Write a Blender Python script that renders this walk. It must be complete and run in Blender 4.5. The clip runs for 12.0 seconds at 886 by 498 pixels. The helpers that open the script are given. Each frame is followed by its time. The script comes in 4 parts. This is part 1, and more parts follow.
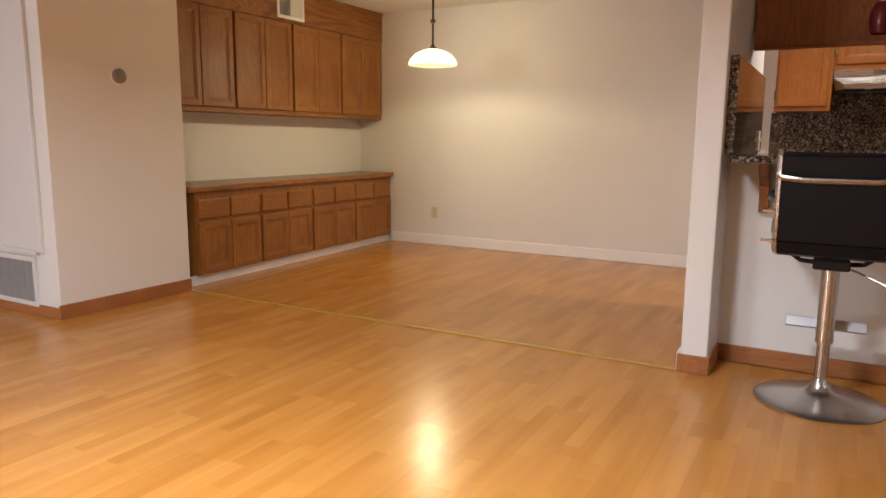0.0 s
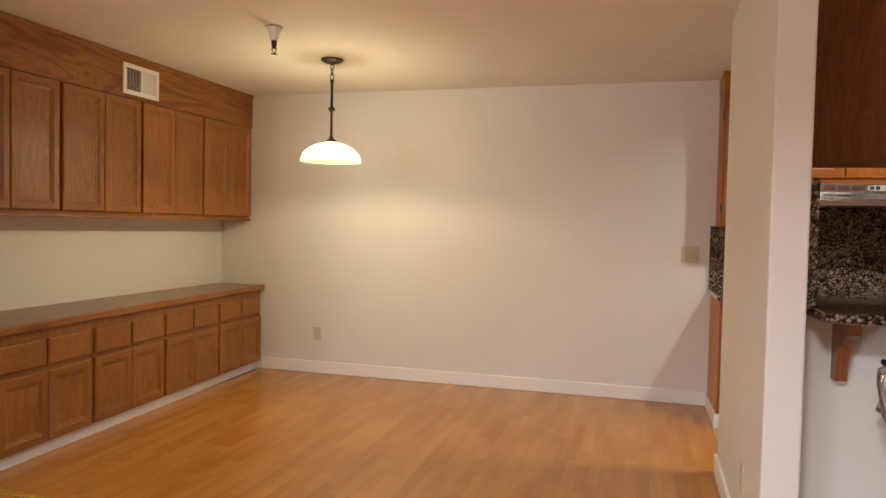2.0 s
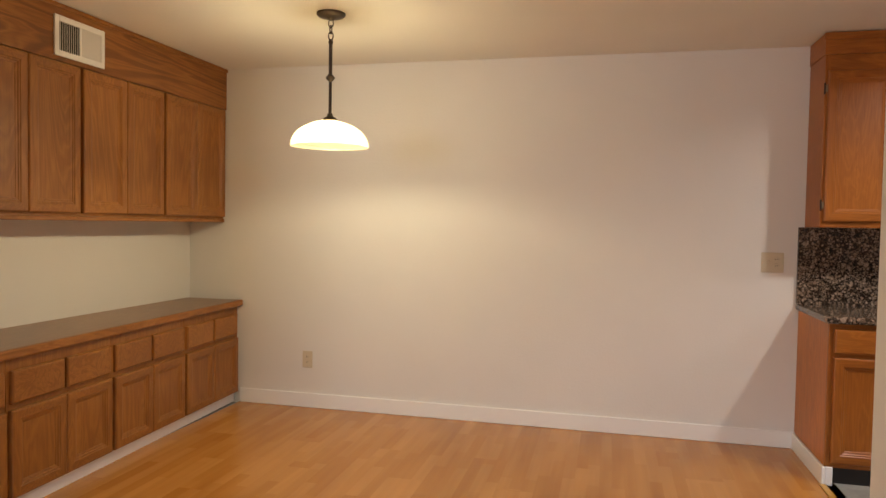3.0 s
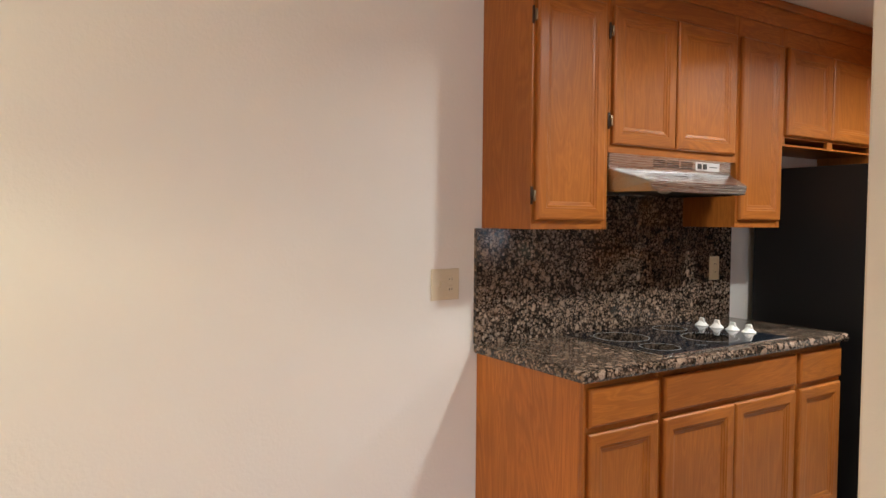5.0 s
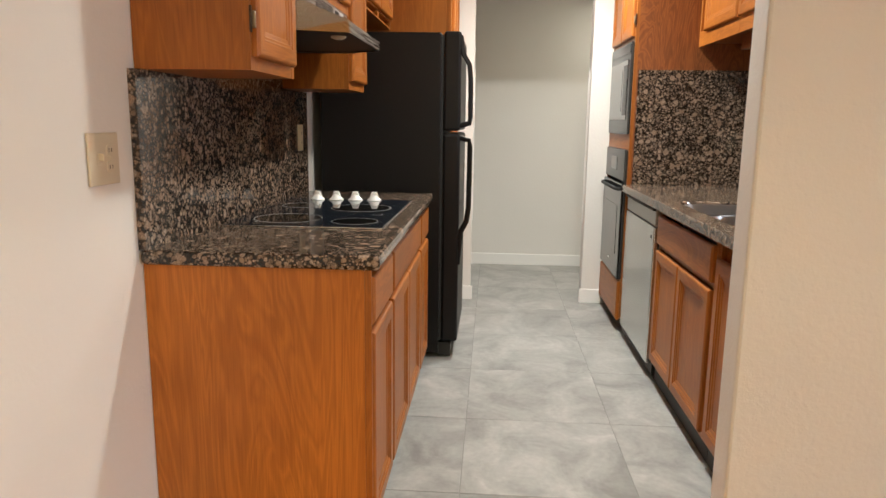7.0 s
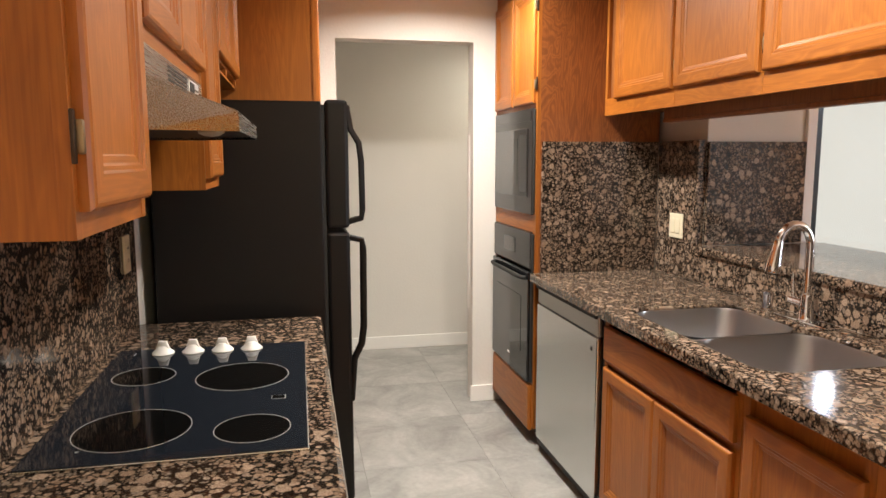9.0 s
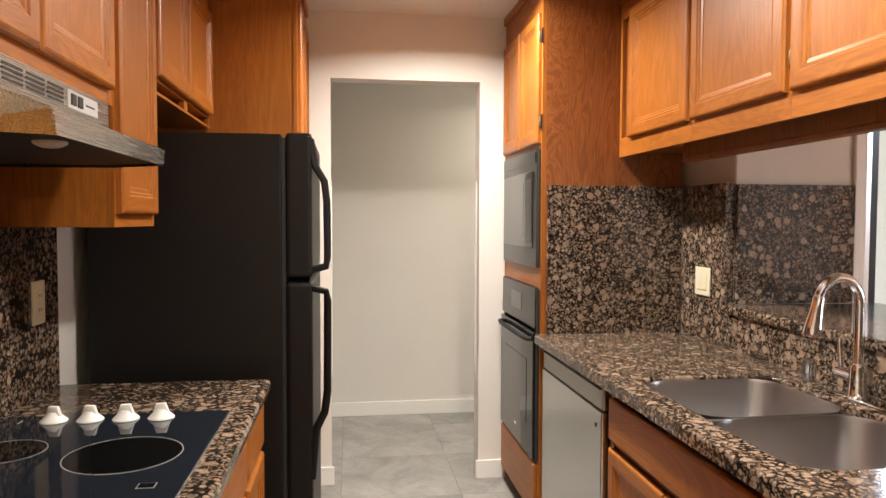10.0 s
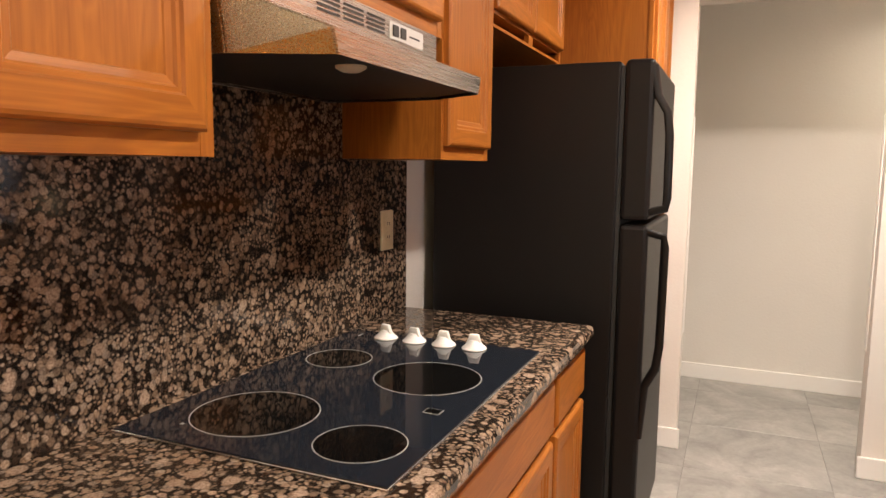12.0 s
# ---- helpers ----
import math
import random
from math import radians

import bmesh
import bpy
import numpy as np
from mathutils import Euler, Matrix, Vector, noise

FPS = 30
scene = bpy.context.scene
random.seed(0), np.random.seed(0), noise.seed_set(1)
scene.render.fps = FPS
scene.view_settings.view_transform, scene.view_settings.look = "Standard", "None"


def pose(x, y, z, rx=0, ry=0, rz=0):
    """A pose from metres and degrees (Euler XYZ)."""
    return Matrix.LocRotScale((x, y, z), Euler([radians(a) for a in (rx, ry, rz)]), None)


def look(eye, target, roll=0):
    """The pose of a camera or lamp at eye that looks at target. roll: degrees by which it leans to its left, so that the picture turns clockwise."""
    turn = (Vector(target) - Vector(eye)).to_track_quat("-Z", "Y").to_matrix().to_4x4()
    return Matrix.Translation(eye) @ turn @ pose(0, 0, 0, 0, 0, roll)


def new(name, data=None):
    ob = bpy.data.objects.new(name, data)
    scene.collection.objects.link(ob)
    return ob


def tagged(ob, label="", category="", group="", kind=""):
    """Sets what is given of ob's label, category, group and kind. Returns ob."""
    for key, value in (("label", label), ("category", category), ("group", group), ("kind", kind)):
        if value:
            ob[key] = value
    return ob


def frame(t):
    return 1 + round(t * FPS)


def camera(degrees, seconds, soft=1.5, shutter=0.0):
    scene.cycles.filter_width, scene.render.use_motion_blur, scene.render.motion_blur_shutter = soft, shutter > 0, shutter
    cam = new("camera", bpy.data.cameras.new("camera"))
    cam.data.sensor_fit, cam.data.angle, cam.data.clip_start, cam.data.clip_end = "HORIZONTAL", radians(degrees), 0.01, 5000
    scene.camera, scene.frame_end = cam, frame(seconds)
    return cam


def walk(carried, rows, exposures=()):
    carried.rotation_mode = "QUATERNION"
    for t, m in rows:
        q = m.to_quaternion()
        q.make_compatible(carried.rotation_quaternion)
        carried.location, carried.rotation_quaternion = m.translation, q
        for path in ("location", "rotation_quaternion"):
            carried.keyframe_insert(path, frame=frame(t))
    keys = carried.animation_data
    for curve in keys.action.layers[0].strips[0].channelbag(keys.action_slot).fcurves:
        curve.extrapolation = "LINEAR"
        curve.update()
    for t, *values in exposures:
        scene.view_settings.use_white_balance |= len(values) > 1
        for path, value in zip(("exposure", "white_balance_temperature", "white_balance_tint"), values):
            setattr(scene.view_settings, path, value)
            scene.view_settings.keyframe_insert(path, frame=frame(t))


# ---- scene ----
cam = camera(65.3, 12.0)
PATH = [
    (0, (0.505, 0.542, 1.133), (-0.464, 2.264, 0.819), 0.5),
    (0.5, (0.365, 0.518, 1.171), (-0.339, 2.364, 0.855), 0.6),
    (1, (0.055, 0.751, 1.212), (-0.543, 2.632, 0.889), 0.8),
    (1.5, (-0.261, 1.1, 1.326), (-0.817, 3.002, 1.051), 1.0),
    (2, (-0.538, 1.403, 1.342), (-1.074, 3.329, 1.271), 1.2),
    (2.5, (-0.793, 1.838, 1.37), (-1.308, 3.77, 1.303), 1.1),
    (3, (-1.117, 2.355, 1.355), (-1.586, 4.297, 1.282), 1.0),
    (3.5, (-1.323, 2.879, 1.376), (-1.532, 4.867, 1.312), 1.0),
    (3.7, (-1.392, 3.101, 1.326), (-1.36, 5.1, 1.279), 1.0),
    (5.3, (-1.606, 5.02, 1.41), (-0.239, 6.486, 1.365), 0.9),
    (5.5, (-1.578, 5.201, 1.396), (0.004, 6.423, 1.446), 0.6),
    (6, (-1.651, 5.563, 1.29), (0.23, 6.225, 1.437), 0.1),
    (6.5, (-1.687, 5.841, 1.222), (0.273, 6.228, 1.129), 0.2),
    (6.7, (-1.762, 5.931, 1.226), (0.202, 6.226, 0.991), 0.5),
    (8.3, (-1.243, 6.492, 1.397), (0.7, 6.193, 1.019), -0.3),
    (8.5, (-1.14, 6.458, 1.41), (0.8, 6.141, 1.04), -0.6),
    (8.8, (-0.948, 6.445, 1.446), (0.982, 6.076, 1.075), -0.1),
    (9, (-0.865, 6.426, 1.47), (1.076, 6.021, 1.211), -0.1),
    (9.5, (-0.705, 6.19, 1.421), (1.244, 5.752, 1.328), 0.05),
    (10, (-0.553, 6.116, 1.402), (1.427, 5.844, 1.317), 0.2),
    (10.5, (-0.472, 5.956, 1.426), (1.474, 6.407, 1.333), 0.5),
    (11, (-0.451, 5.91, 1.39), (1.37, 6.73, 1.296), 0.5),
    (11.5, (-0.454, 5.968, 1.336), (1.353, 6.811, 1.195), 0.7),
    (12, (-0.37, 5.986, 1.362), (1.457, 6.765, 1.125), 0.7),
]
walk(cam, [(t, look(eye, target, roll)) for t, eye, target, roll in PATH],
     exposures=[(0, -0.56, 6600, 11), (2, -0.56, 6600, 11), (3.5, -0.62, 6500, 10), (5.5, 0.04, 5800, 3), (6.5, 0.02, 5950, 3), (8.5, 0.10, 6500, 8), (10, 0.10, 6600, 9), (12, 0.25, 7100, 15)])

# ---- light ----
world = bpy.data.worlds.new("world")
scene.world = world
world.use_nodes = True
world.node_tree.nodes["Background"].inputs[0].default_value = (1.0, 0.98, 0.90, 1)
world.node_tree.nodes["Background"].inputs[1].default_value = 0.92
CEIL = 2.47


def lamp(name, kind, xyz, power, color, size, target=None):
    data = bpy.data.lights.new(name, kind)
    data.energy, data.color = power, color
    if kind == "AREA":
        data.shape, data.size, data.spread = "DISK", size, radians(156)
    else:
        data.shadow_soft_size = size
    ob = new(name, data)
    ob.matrix_world = look(xyz, target) if target else pose(*xyz)
    return ob


WARM, NEUTRAL, COOL = (1.0, 0.86, 0.54), (1.0, 0.93, 0.84), (0.85, 0.915, 1.0)
lamp("pendant_bulb", "POINT", (-2.60, 5.85, 1.803), 57, WARM, 0.03)
lamp("downlight_lamp_west", "AREA", (0.80, 5.62, CEIL - 0.012), 32, NEUTRAL, 0.13)
lamp("downlight_lamp_east", "AREA", (2.30, 5.67, CEIL - 0.012), 37, NEUTRAL, 0.13)
# Lamp out of view behind the doorway wall, added to brighten the hall.
lamp("hall_fill_lamp", "AREA", (3.80, 4.85, CEIL - 0.075), 6.3, (1.0, 0.90, 0.73), 0.24)
# Lamp added out of view to light the living room; its position is assumed.
lamp("living_fill_lamp", "AREA", (-0.75, 1.10, CEIL - 0.075), 178, COOL, 0.45)
lamp("corner_light_lamp", "AREA", (4.20, 1.95, CEIL - 0.075), 32, (0.72, 0.83, 1.0), 0.11)
# Fill lamp inside the unseen south wall, added for cool light on south faces.
win = lamp("south_fill_light", "AREA", (-3.6, -3.17, 1.45), 235, (0.78, 0.87, 1.0), 1.0, (-3.0, 0.0, 1.40))
win.data.shape, win.data.size, win.data.size_y, win.data.spread = "RECTANGLE", 2.2, 1.3, radians(170)


# ---- materials ----
def material(name, rough=0.5, metal=0.0, color=(0.8, 0.8, 0.8)):
    m = bpy.data.materials.new(name)
    m.use_nodes = True
    b = m.node_tree.nodes["Principled BSDF"]
    b.inputs["Roughness"].default_value, b.inputs["Metallic"].default_value = rough, metal
    b.inputs["Base Color"].default_value = (*color, 1)
    return m, m.node_tree, b


def node(nt, kind, **inputs):
    n = nt.nodes.new(kind)
    for k, v in inputs.items():
        n.inputs[k].default_value = v
    return n


def coords(nt, scale=(1, 1, 1), rot=(0, 0, 0), spread=0.0, axes=(0, 1, 2)):
    """Object coordinates, scaled; spread shifts each object's pattern."""
    tc = nt.nodes.new("ShaderNodeTexCoord")
    mp = nt.nodes.new("ShaderNodeMapping")
    mp.inputs["Scale"].default_value, mp.inputs["Rotation"].default_value = scale, rot
    out = tc.outputs["Object"]
    if spread:
        info = nt.nodes.new("ShaderNodeObjectInfo")
        mul = nt.nodes.new("ShaderNodeVectorMath")
        mul.operation = "SCALE"
        comb = nt.nodes.new("ShaderNodeCombineXYZ")
        for s in axes:
            nt.links.new(info.outputs["Random"], comb.inputs[s])
        nt.links.new(comb.outputs[0], mul.inputs[0])
        mul.inputs["Scale"].default_value = spread
        add = nt.nodes.new("ShaderNodeVectorMath")
        nt.links.new(out, add.inputs[0])
        nt.links.new(mul.outputs[0], add.inputs[1])
        out = add.outputs[0]
    nt.links.new(out, mp.inputs["Vector"])
    return mp.outputs["Vector"]


def noise_tex(nt, vec, scale, detail=4.0, rough=0.55, distort=0.0):
    n = node(nt, "ShaderNodeTexNoise", Scale=scale, Detail=detail, Roughness=rough, Distortion=distort)
    nt.links.new(vec, n.inputs["Vector"])
    return n.outputs["Fac"]


def ramp(nt, fac, stops, interpolation="LINEAR"):
    r = nt.nodes.new("ShaderNodeValToRGB")
    r.color_ramp.interpolation = interpolation
    els = r.color_ramp.elements
    while len(els) < len(stops):
        els.new(0.5)
    for e, (p, c) in zip(els, stops):
        e.position, e.color = p, (*c, 1)
    nt.links.new(fac, r.inputs[0])
    return r.outputs[0]


def mix(nt, kind, fac, a, b):
    m = nt.nodes.new("ShaderNodeMix")
    m.data_type, m.blend_type = "RGBA", kind
    for k, v in ((0, fac), (6, a), (7, b)):
        if hasattr(v, "links"):
            nt.links.new(v, m.inputs[k])
        else:
            m.inputs[k].default_value = v if k == 0 else (*v, 1)
    return m.outputs[2]


def bump(nt, b, height, strength, distance=0.002):
    n = node(nt, "ShaderNodeBump", Strength=strength, Distance=distance)
    nt.links.new(height, n.inputs["Height"])
    nt.links.new(n.outputs[0], b.inputs["Normal"])


def paint(name, color, rough=0.6, grain=0.25, tone=0.05):
    m, nt, b = material(name, rough)
    v = coords(nt)
    f = noise_tex(nt, v, 1.1, 3)
    c = ramp(nt, f, [(0.3, [k * (1 - tone) for k in color]), (0.7, color)])
    nt.links.new(c, b.inputs["Base Color"])
    bump(nt, b, noise_tex(nt, v, 65, 3, 0.6), grain, 0.003)
    return m


def oak(name, along, light, dark, rough=0.42, spread=3.0, figure=0.6, bands=8.0, broad_scale=5.5):
    """Varnished oak; along: the axis 'x', 'y' or 'z' of the grain."""
    m, nt, b = material(name, rough)
    k = {"x": (0.15, 1, 1), "y": (1, 0.15, 1), "z": (1, 1, 0.15)}[along]
    v = coords(nt, k, spread=spread)
    broad = noise_tex(nt, v, broad_scale, 3, 0.5, 1.6)
    wave = node(nt, "ShaderNodeMath")
    wave.operation = "PINGPONG"
    mul = node(nt, "ShaderNodeMath")
    mul.operation = "MULTIPLY"
    nt.links.new(broad, mul.inputs[0])
    mul.inputs[1].default_value = bands
    nt.links.new(mul.outputs[0], wave.inputs[0])
    wave.inputs[1].default_value = 0.5
    mid = [(a + c) / 2 for a, c in zip(light, dark)]
    late = [a * (1 - figure) + c * figure for a, c in zip(light, dark)]
    rings = ramp(nt, wave.outputs[0], [(0.0, late), (0.10, late), (0.30, light), (0.5, mid)])
    k2 = {"x": (0.03, 1, 1), "y": (1, 0.03, 1), "z": (1, 1, 0.03)}[along]
    fine = noise_tex(nt, coords(nt, k2, spread=spread), 190, 3, 0.6)
    pores = ramp(nt, fine, [(0.36, (0.72, 0.66, 0.6)), (0.56, (1, 1, 1))])
    tone = ramp(nt, noise_tex(nt, coords(nt, spread=spread * 2), 2.2, 2), [(0.3, (0.84, 0.80, 0.76)), (0.7, (1.06, 1.05, 1.03))])
    c = mix(nt, "MULTIPLY", 1.0, mix(nt, "MULTIPLY", 0.5, rings, pores), tone)
    nt.links.new(c, b.inputs["Base Color"])
    bump(nt, b, fine, 0.10, 0.001)
    b.inputs["Specular IOR Level"].default_value = 0.35
    b.inputs["Coat Weight"].default_value = 0.08
    b.inputs["Coat Roughness"].default_value = 0.28
    return m


OAK_L, OAK_D = (0.42, 0.144, 0.022), (0.27, 0.084, 0.012)
OAKV = oak("oak_upright", "z", OAK_L, OAK_D, figure=0.42, bands=6.0)
OAKX = oak("oak_along_x", "x", OAK_L, OAK_D)
OAKY = oak("oak_along_y", "y", OAK_L, OAK_D)
BUF_L, BUF_D = (0.37, 0.153, 0.034), (0.21, 0.078, 0.016)
BUFV = oak("buffet_oak_upright", "z", BUF_L, BUF_D, figure=0.5, bands=6.0, broad_scale=3.6)
BUFS = oak("soffit_plywood", "y", (0.35, 0.142, 0.034), (0.17, 0.060, 0.013), figure=0.8, bands=9.0, broad_scale=2.2)
BUFY = oak("buffet_oak_along", "y", BUF_L, BUF_D)
PANEL = oak("dark_veneer_panel", "z", (0.30, 0.112, 0.036), (0.19, 0.062, 0.019), figure=0.6)
BASEWOOD = oak("orange_base_moulding", "x", (0.42, 0.17, 0.06), (0.32, 0.12, 0.04))
WALL = paint("cream_wall_paint", (0.775, 0.750, 0.715), 0.62, 0.42)
CEILP = paint("ceiling_paint", (0.80, 0.77, 0.73), 0.7, 0.5)
TRIM = paint("white_trim_paint", (0.88, 0.865, 0.845), 0.35, 0.06, 0.03)
DOORP = paint("white_door_paint", (0.72, 0.70, 0.68), 0.4, 0.06, 0.03)
PLATE = material("almond_plastic", 0.35, 0, (0.62, 0.54, 0.40))[0]
PLATEW = material("ivory_plastic", 0.35, 0, (0.80, 0.74, 0.56))[0]
DARK = material("dark_gap", 0.6, 0, (0.02, 0.018, 0.016))[0]
WHITEP = material("white_plastic", 0.25, 0, (0.85, 0.85, 0.84))[0]
CHROME = material("chrome", 0.08, 1, (0.82, 0.82, 0.84))[0]
BRONZE = material("dark_bronze", 0.42, 0.8, (0.06, 0.042, 0.032))[0]
BRASS = material("hinge_metal", 0.5, 1, (0.30, 0.23, 0.15))[0]
RUBBER = material("black_rubber", 0.7, 0, (0.015, 0.015, 0.015))[0]
GLASS = material("window_glass", 0.02)[0]
GLASS.node_tree.nodes["Principled BSDF"].inputs["Transmission Weight"].default_value = 1.0
BLACKGLASS = material("black_glass", 0.06, 0, (0.012, 0.013, 0.015))[0]


def steel(name, along, color=(0.64, 0.64, 0.63), rough=0.25):
    m, nt, b = material(name, rough, 1.0, color)
    k = {"x": (0.01, 1, 1), "y": (1, 0.01, 1), "z": (1, 1, 0.01)}[along]
    f = noise_tex(nt, coords(nt, k), 420, 2)
    r = ramp(nt, f, [(0.3, (rough - 0.015,) * 3), (0.7, (rough + 0.02,) * 3)])
    nt.links.new(r, b.inputs["Roughness"])
    return m


STEELX, STEELZ = steel("brushed_steel_along", "x"), steel("brushed_steel_upright", "z")
SINKM = steel("sink_steel", "x", (0.46, 0.465, 0.48), 0.31)
STOOLM = steel("satin_stool_steel", "z", (0.55, 0.54, 0.53), 0.27)


def appliance_black():
    m, nt, b = material("textured_black_enamel", 0.40, 0, (0.009, 0.008, 0.008))
    b.inputs["Specular IOR Level"].default_value = 0.24
    bump(nt, b, noise_tex(nt, coords(nt), 260, 2), 0.18, 0.001)
    return m


FRIDGE = appliance_black()


def granite():
    m, nt, b = material("brown_granite", 0.09)
    v = coords(nt)
    wob = node(nt, "ShaderNodeTexNoise", Scale=34.0, Detail=2.0)
    nt.links.new(v, wob.inputs["Vector"])
    vv = nt.nodes.new("ShaderNodeVectorMath")
    vv.operation = "MULTIPLY_ADD"
    nt.links.new(wob.outputs["Color"], vv.inputs[0])
    vv.inputs[1].default_value = (0.011,) * 3
    nt.links.new(v, vv.inputs[2])

    def blobs(scale, r0, r1):
        vor = node(nt, "ShaderNodeTexVoronoi", Scale=scale, Randomness=0.95)
        nt.links.new(vv.outputs[0], vor.inputs["Vector"])
        sep = nt.nodes.new("ShaderNodeSeparateColor")
        nt.links.new(vor.outputs["Color"], sep.inputs[0])
        hue = ramp(nt, sep.outputs[0], [(0.0, (0.155, 0.112, 0.082)), (0.35, (0.272, 0.193, 0.138)), (0.7, (0.38, 0.293, 0.23)), (1.0, (0.20, 0.164, 0.138))])
        inside = ramp(nt, vor.outputs["Distance"], [(r0, (1, 1, 1)), (r1, (0, 0, 0))])
        return hue, inside

    def picked(scale, share, r0, r1):
        """Blobs of one size in only a share of their cells."""
        vor = node(nt, "ShaderNodeTexVoronoi", Scale=scale, Randomness=1.0)
        nt.links.new(vv.outputs[0], vor.inputs["Vector"])
        sep = nt.nodes.new("ShaderNodeSeparateColor")
        nt.links.new(vor.outputs["Color"], sep.inputs[0])
        hue = ramp(nt, sep.outputs[0], [(0.0, (0.26, 0.183, 0.134)), (0.5, (0.40, 0.307, 0.242)), (1.0, (0.30, 0.218, 0.162))])
        inside = ramp(nt, vor.outputs["Distance"], [(r0, (1, 1, 1)), (r1, (0, 0, 0))])
        chosen = ramp(nt, sep.outputs[1], [(share, (1, 1, 1)), (share + 0.01, (0, 0, 0))])
        return hue, mix(nt, "MULTIPLY", 1.0, inside, chosen)

    hue0, in0 = picked(28.0, 0.30, 0.36, 0.44)
    hue1, in1 = blobs(60.0, 0.35, 0.49)
    hue2, in2 = blobs(120.0, 0.30, 0.52)
    ground = ramp(nt, noise_tex(nt, v, 120, 3), [(0.38, (0.007, 0.0055, 0.005)), (0.66, (0.045, 0.032, 0.024))])
    fine = mix(nt, "MIX", in2, ground, hue2)
    gate = ramp(nt, noise_tex(nt, v, 22, 2), [(0.36, (0, 0, 0)), (0.52, (1, 1, 1))])
    small = mix(nt, "MIX", gate, ground, fine)
    gate1 = ramp(nt, noise_tex(nt, v, 15, 2), [(0.38, (0.45, 0.45, 0.45)), (0.50, (1, 1, 1))])
    c = mix(nt, "MIX", mix(nt, "MULTIPLY", 1.0, in1, gate1), small, hue1)
    c = mix(nt, "MIX", in0, c, hue0)
    speck = ramp(nt, noise_tex(nt, v, 300, 3), [(0.34, (0.55, 0.5, 0.46)), (0.6, (1.1, 1.08, 1.05))])
    nt.links.new(mix(nt, "MULTIPLY", 1.0, c, speck), b.inputs["Base Color"])
    return m


GRANITE = granite()


def laminate():
    """Beech laminate: short staves inside each board, long fine grain."""
    m, nt, b = material("beech_laminate", 0.20)
    v = coords(nt, spread=25.2, axes=(1,))
    br = nt.nodes.new("ShaderNodeTexBrick")
    br.offset, br.squash = 0.37, 1.0
    for k, val in (("Scale", 1.0), ("Mortar Size", 0.0), ("Bias", 0.0), ("Brick Width", 0.42), ("Row Height", 0.0645)):
        br.inputs[k].default_value = val
    br.inputs["Mortar"].default_value = (0.5, 0.5, 0.5, 1)
    br.inputs["Color1"].default_value, br.inputs["Color2"].default_value = (0, 0, 0, 1), (1, 1, 1, 1)
    rot = nt.nodes.new("ShaderNodeMapping")
    rot.inputs["Rotation"].default_value = (0, 0, radians(90))
    nt.links.new(v, rot.inputs["Vector"])
    nt.links.new(rot.outputs[0], br.inputs["Vector"])
    stave = ramp(nt, br.outputs["Color"], [(0.0, (0.455, 0.192, 0.036)), (0.5, (0.49, 0.214, 0.044)), (1.0, (0.53, 0.242, 0.056))])
    grain = noise_tex(nt, coords(nt, (1, 0.05, 1), spread=31.0), 26, 1, 0.5)
    g = ramp(nt, grain, [(0.3, (0.95, 0.93, 0.90)), (0.65, (1.03, 1.03, 1.02))])
    flame = ramp(nt, noise_tex(nt, coords(nt, (1, 0.16, 1), spread=17.0), 7, 1.5, 0.45, 0.4), [(0.30, (0.90, 0.86, 0.80)), (0.5, (0.98, 0.97, 0.95)), (0.70, (1.06, 1.08, 1.09))])
    c = mix(nt, "MULTIPLY", 1.0, mix(nt, "MULTIPLY", 1.0, stave, g), flame)
    nt.links.new(c, b.inputs["Base Color"])
    r = ramp(nt, noise_tex(nt, coords(nt, (1, 0.3, 1)), 14, 3), [(0.3, (0.24,) * 3), (0.7, (0.265,) * 3)])
    nt.links.new(r, b.inputs["Roughness"])
    return m


LAMINATE = laminate()


def stone_tile():
    m, nt, b = material("grey_stone_tile", 0.38)
    v = coords(nt, spread=7.0)
    c = ramp(nt, noise_tex(nt, v, 3.2, 6, 0.62, 0.8), [(0.30, (0.22, 0.215, 0.205)), (0.5, (0.34, 0.335, 0.32)), (0.70, (0.46, 0.45, 0.43))])
    c2 = ramp(nt, noise_tex(nt, v, 40, 4), [(0.3, (0.9, 0.9, 0.9)), (0.7, (1.05, 1.05, 1.05))])
    nt.links.new(mix(nt, "MULTIPLY", 1.0, c, c2), b.inputs["Base Color"])
    bump(nt, b, noise_tex(nt, v, 30, 4), 0.06, 0.002)
    return m


TILE = stone_tile()
GROUT = paint("grey_grout", (0.25, 0.245, 0.235), 0.8, 0.2)


# ---- building helpers ----
def box(bm, x0, x1, y0, y1, z0, z1, r=0.0, mi=0):
    made = bmesh.ops.create_cube(bm, size=1.0)
    vs = made["verts"]
    bmesh.ops.transform(bm, matrix=Matrix.LocRotScale(((x0 + x1) / 2, (y0 + y1) / 2, (z0 + z1) / 2), None, (abs(x1 - x0), abs(y1 - y0), abs(z1 - z0))), verts=vs)
    faces = {f for v in vs for f in v.link_faces}
    for f in faces:
        f.material_index = mi
    if r:
        bmesh.ops.bevel(bm, geom=list({e for v in vs for e in v.link_edges}), offset=r, segments=2, affect="EDGES", profile=0.5)
    return bm


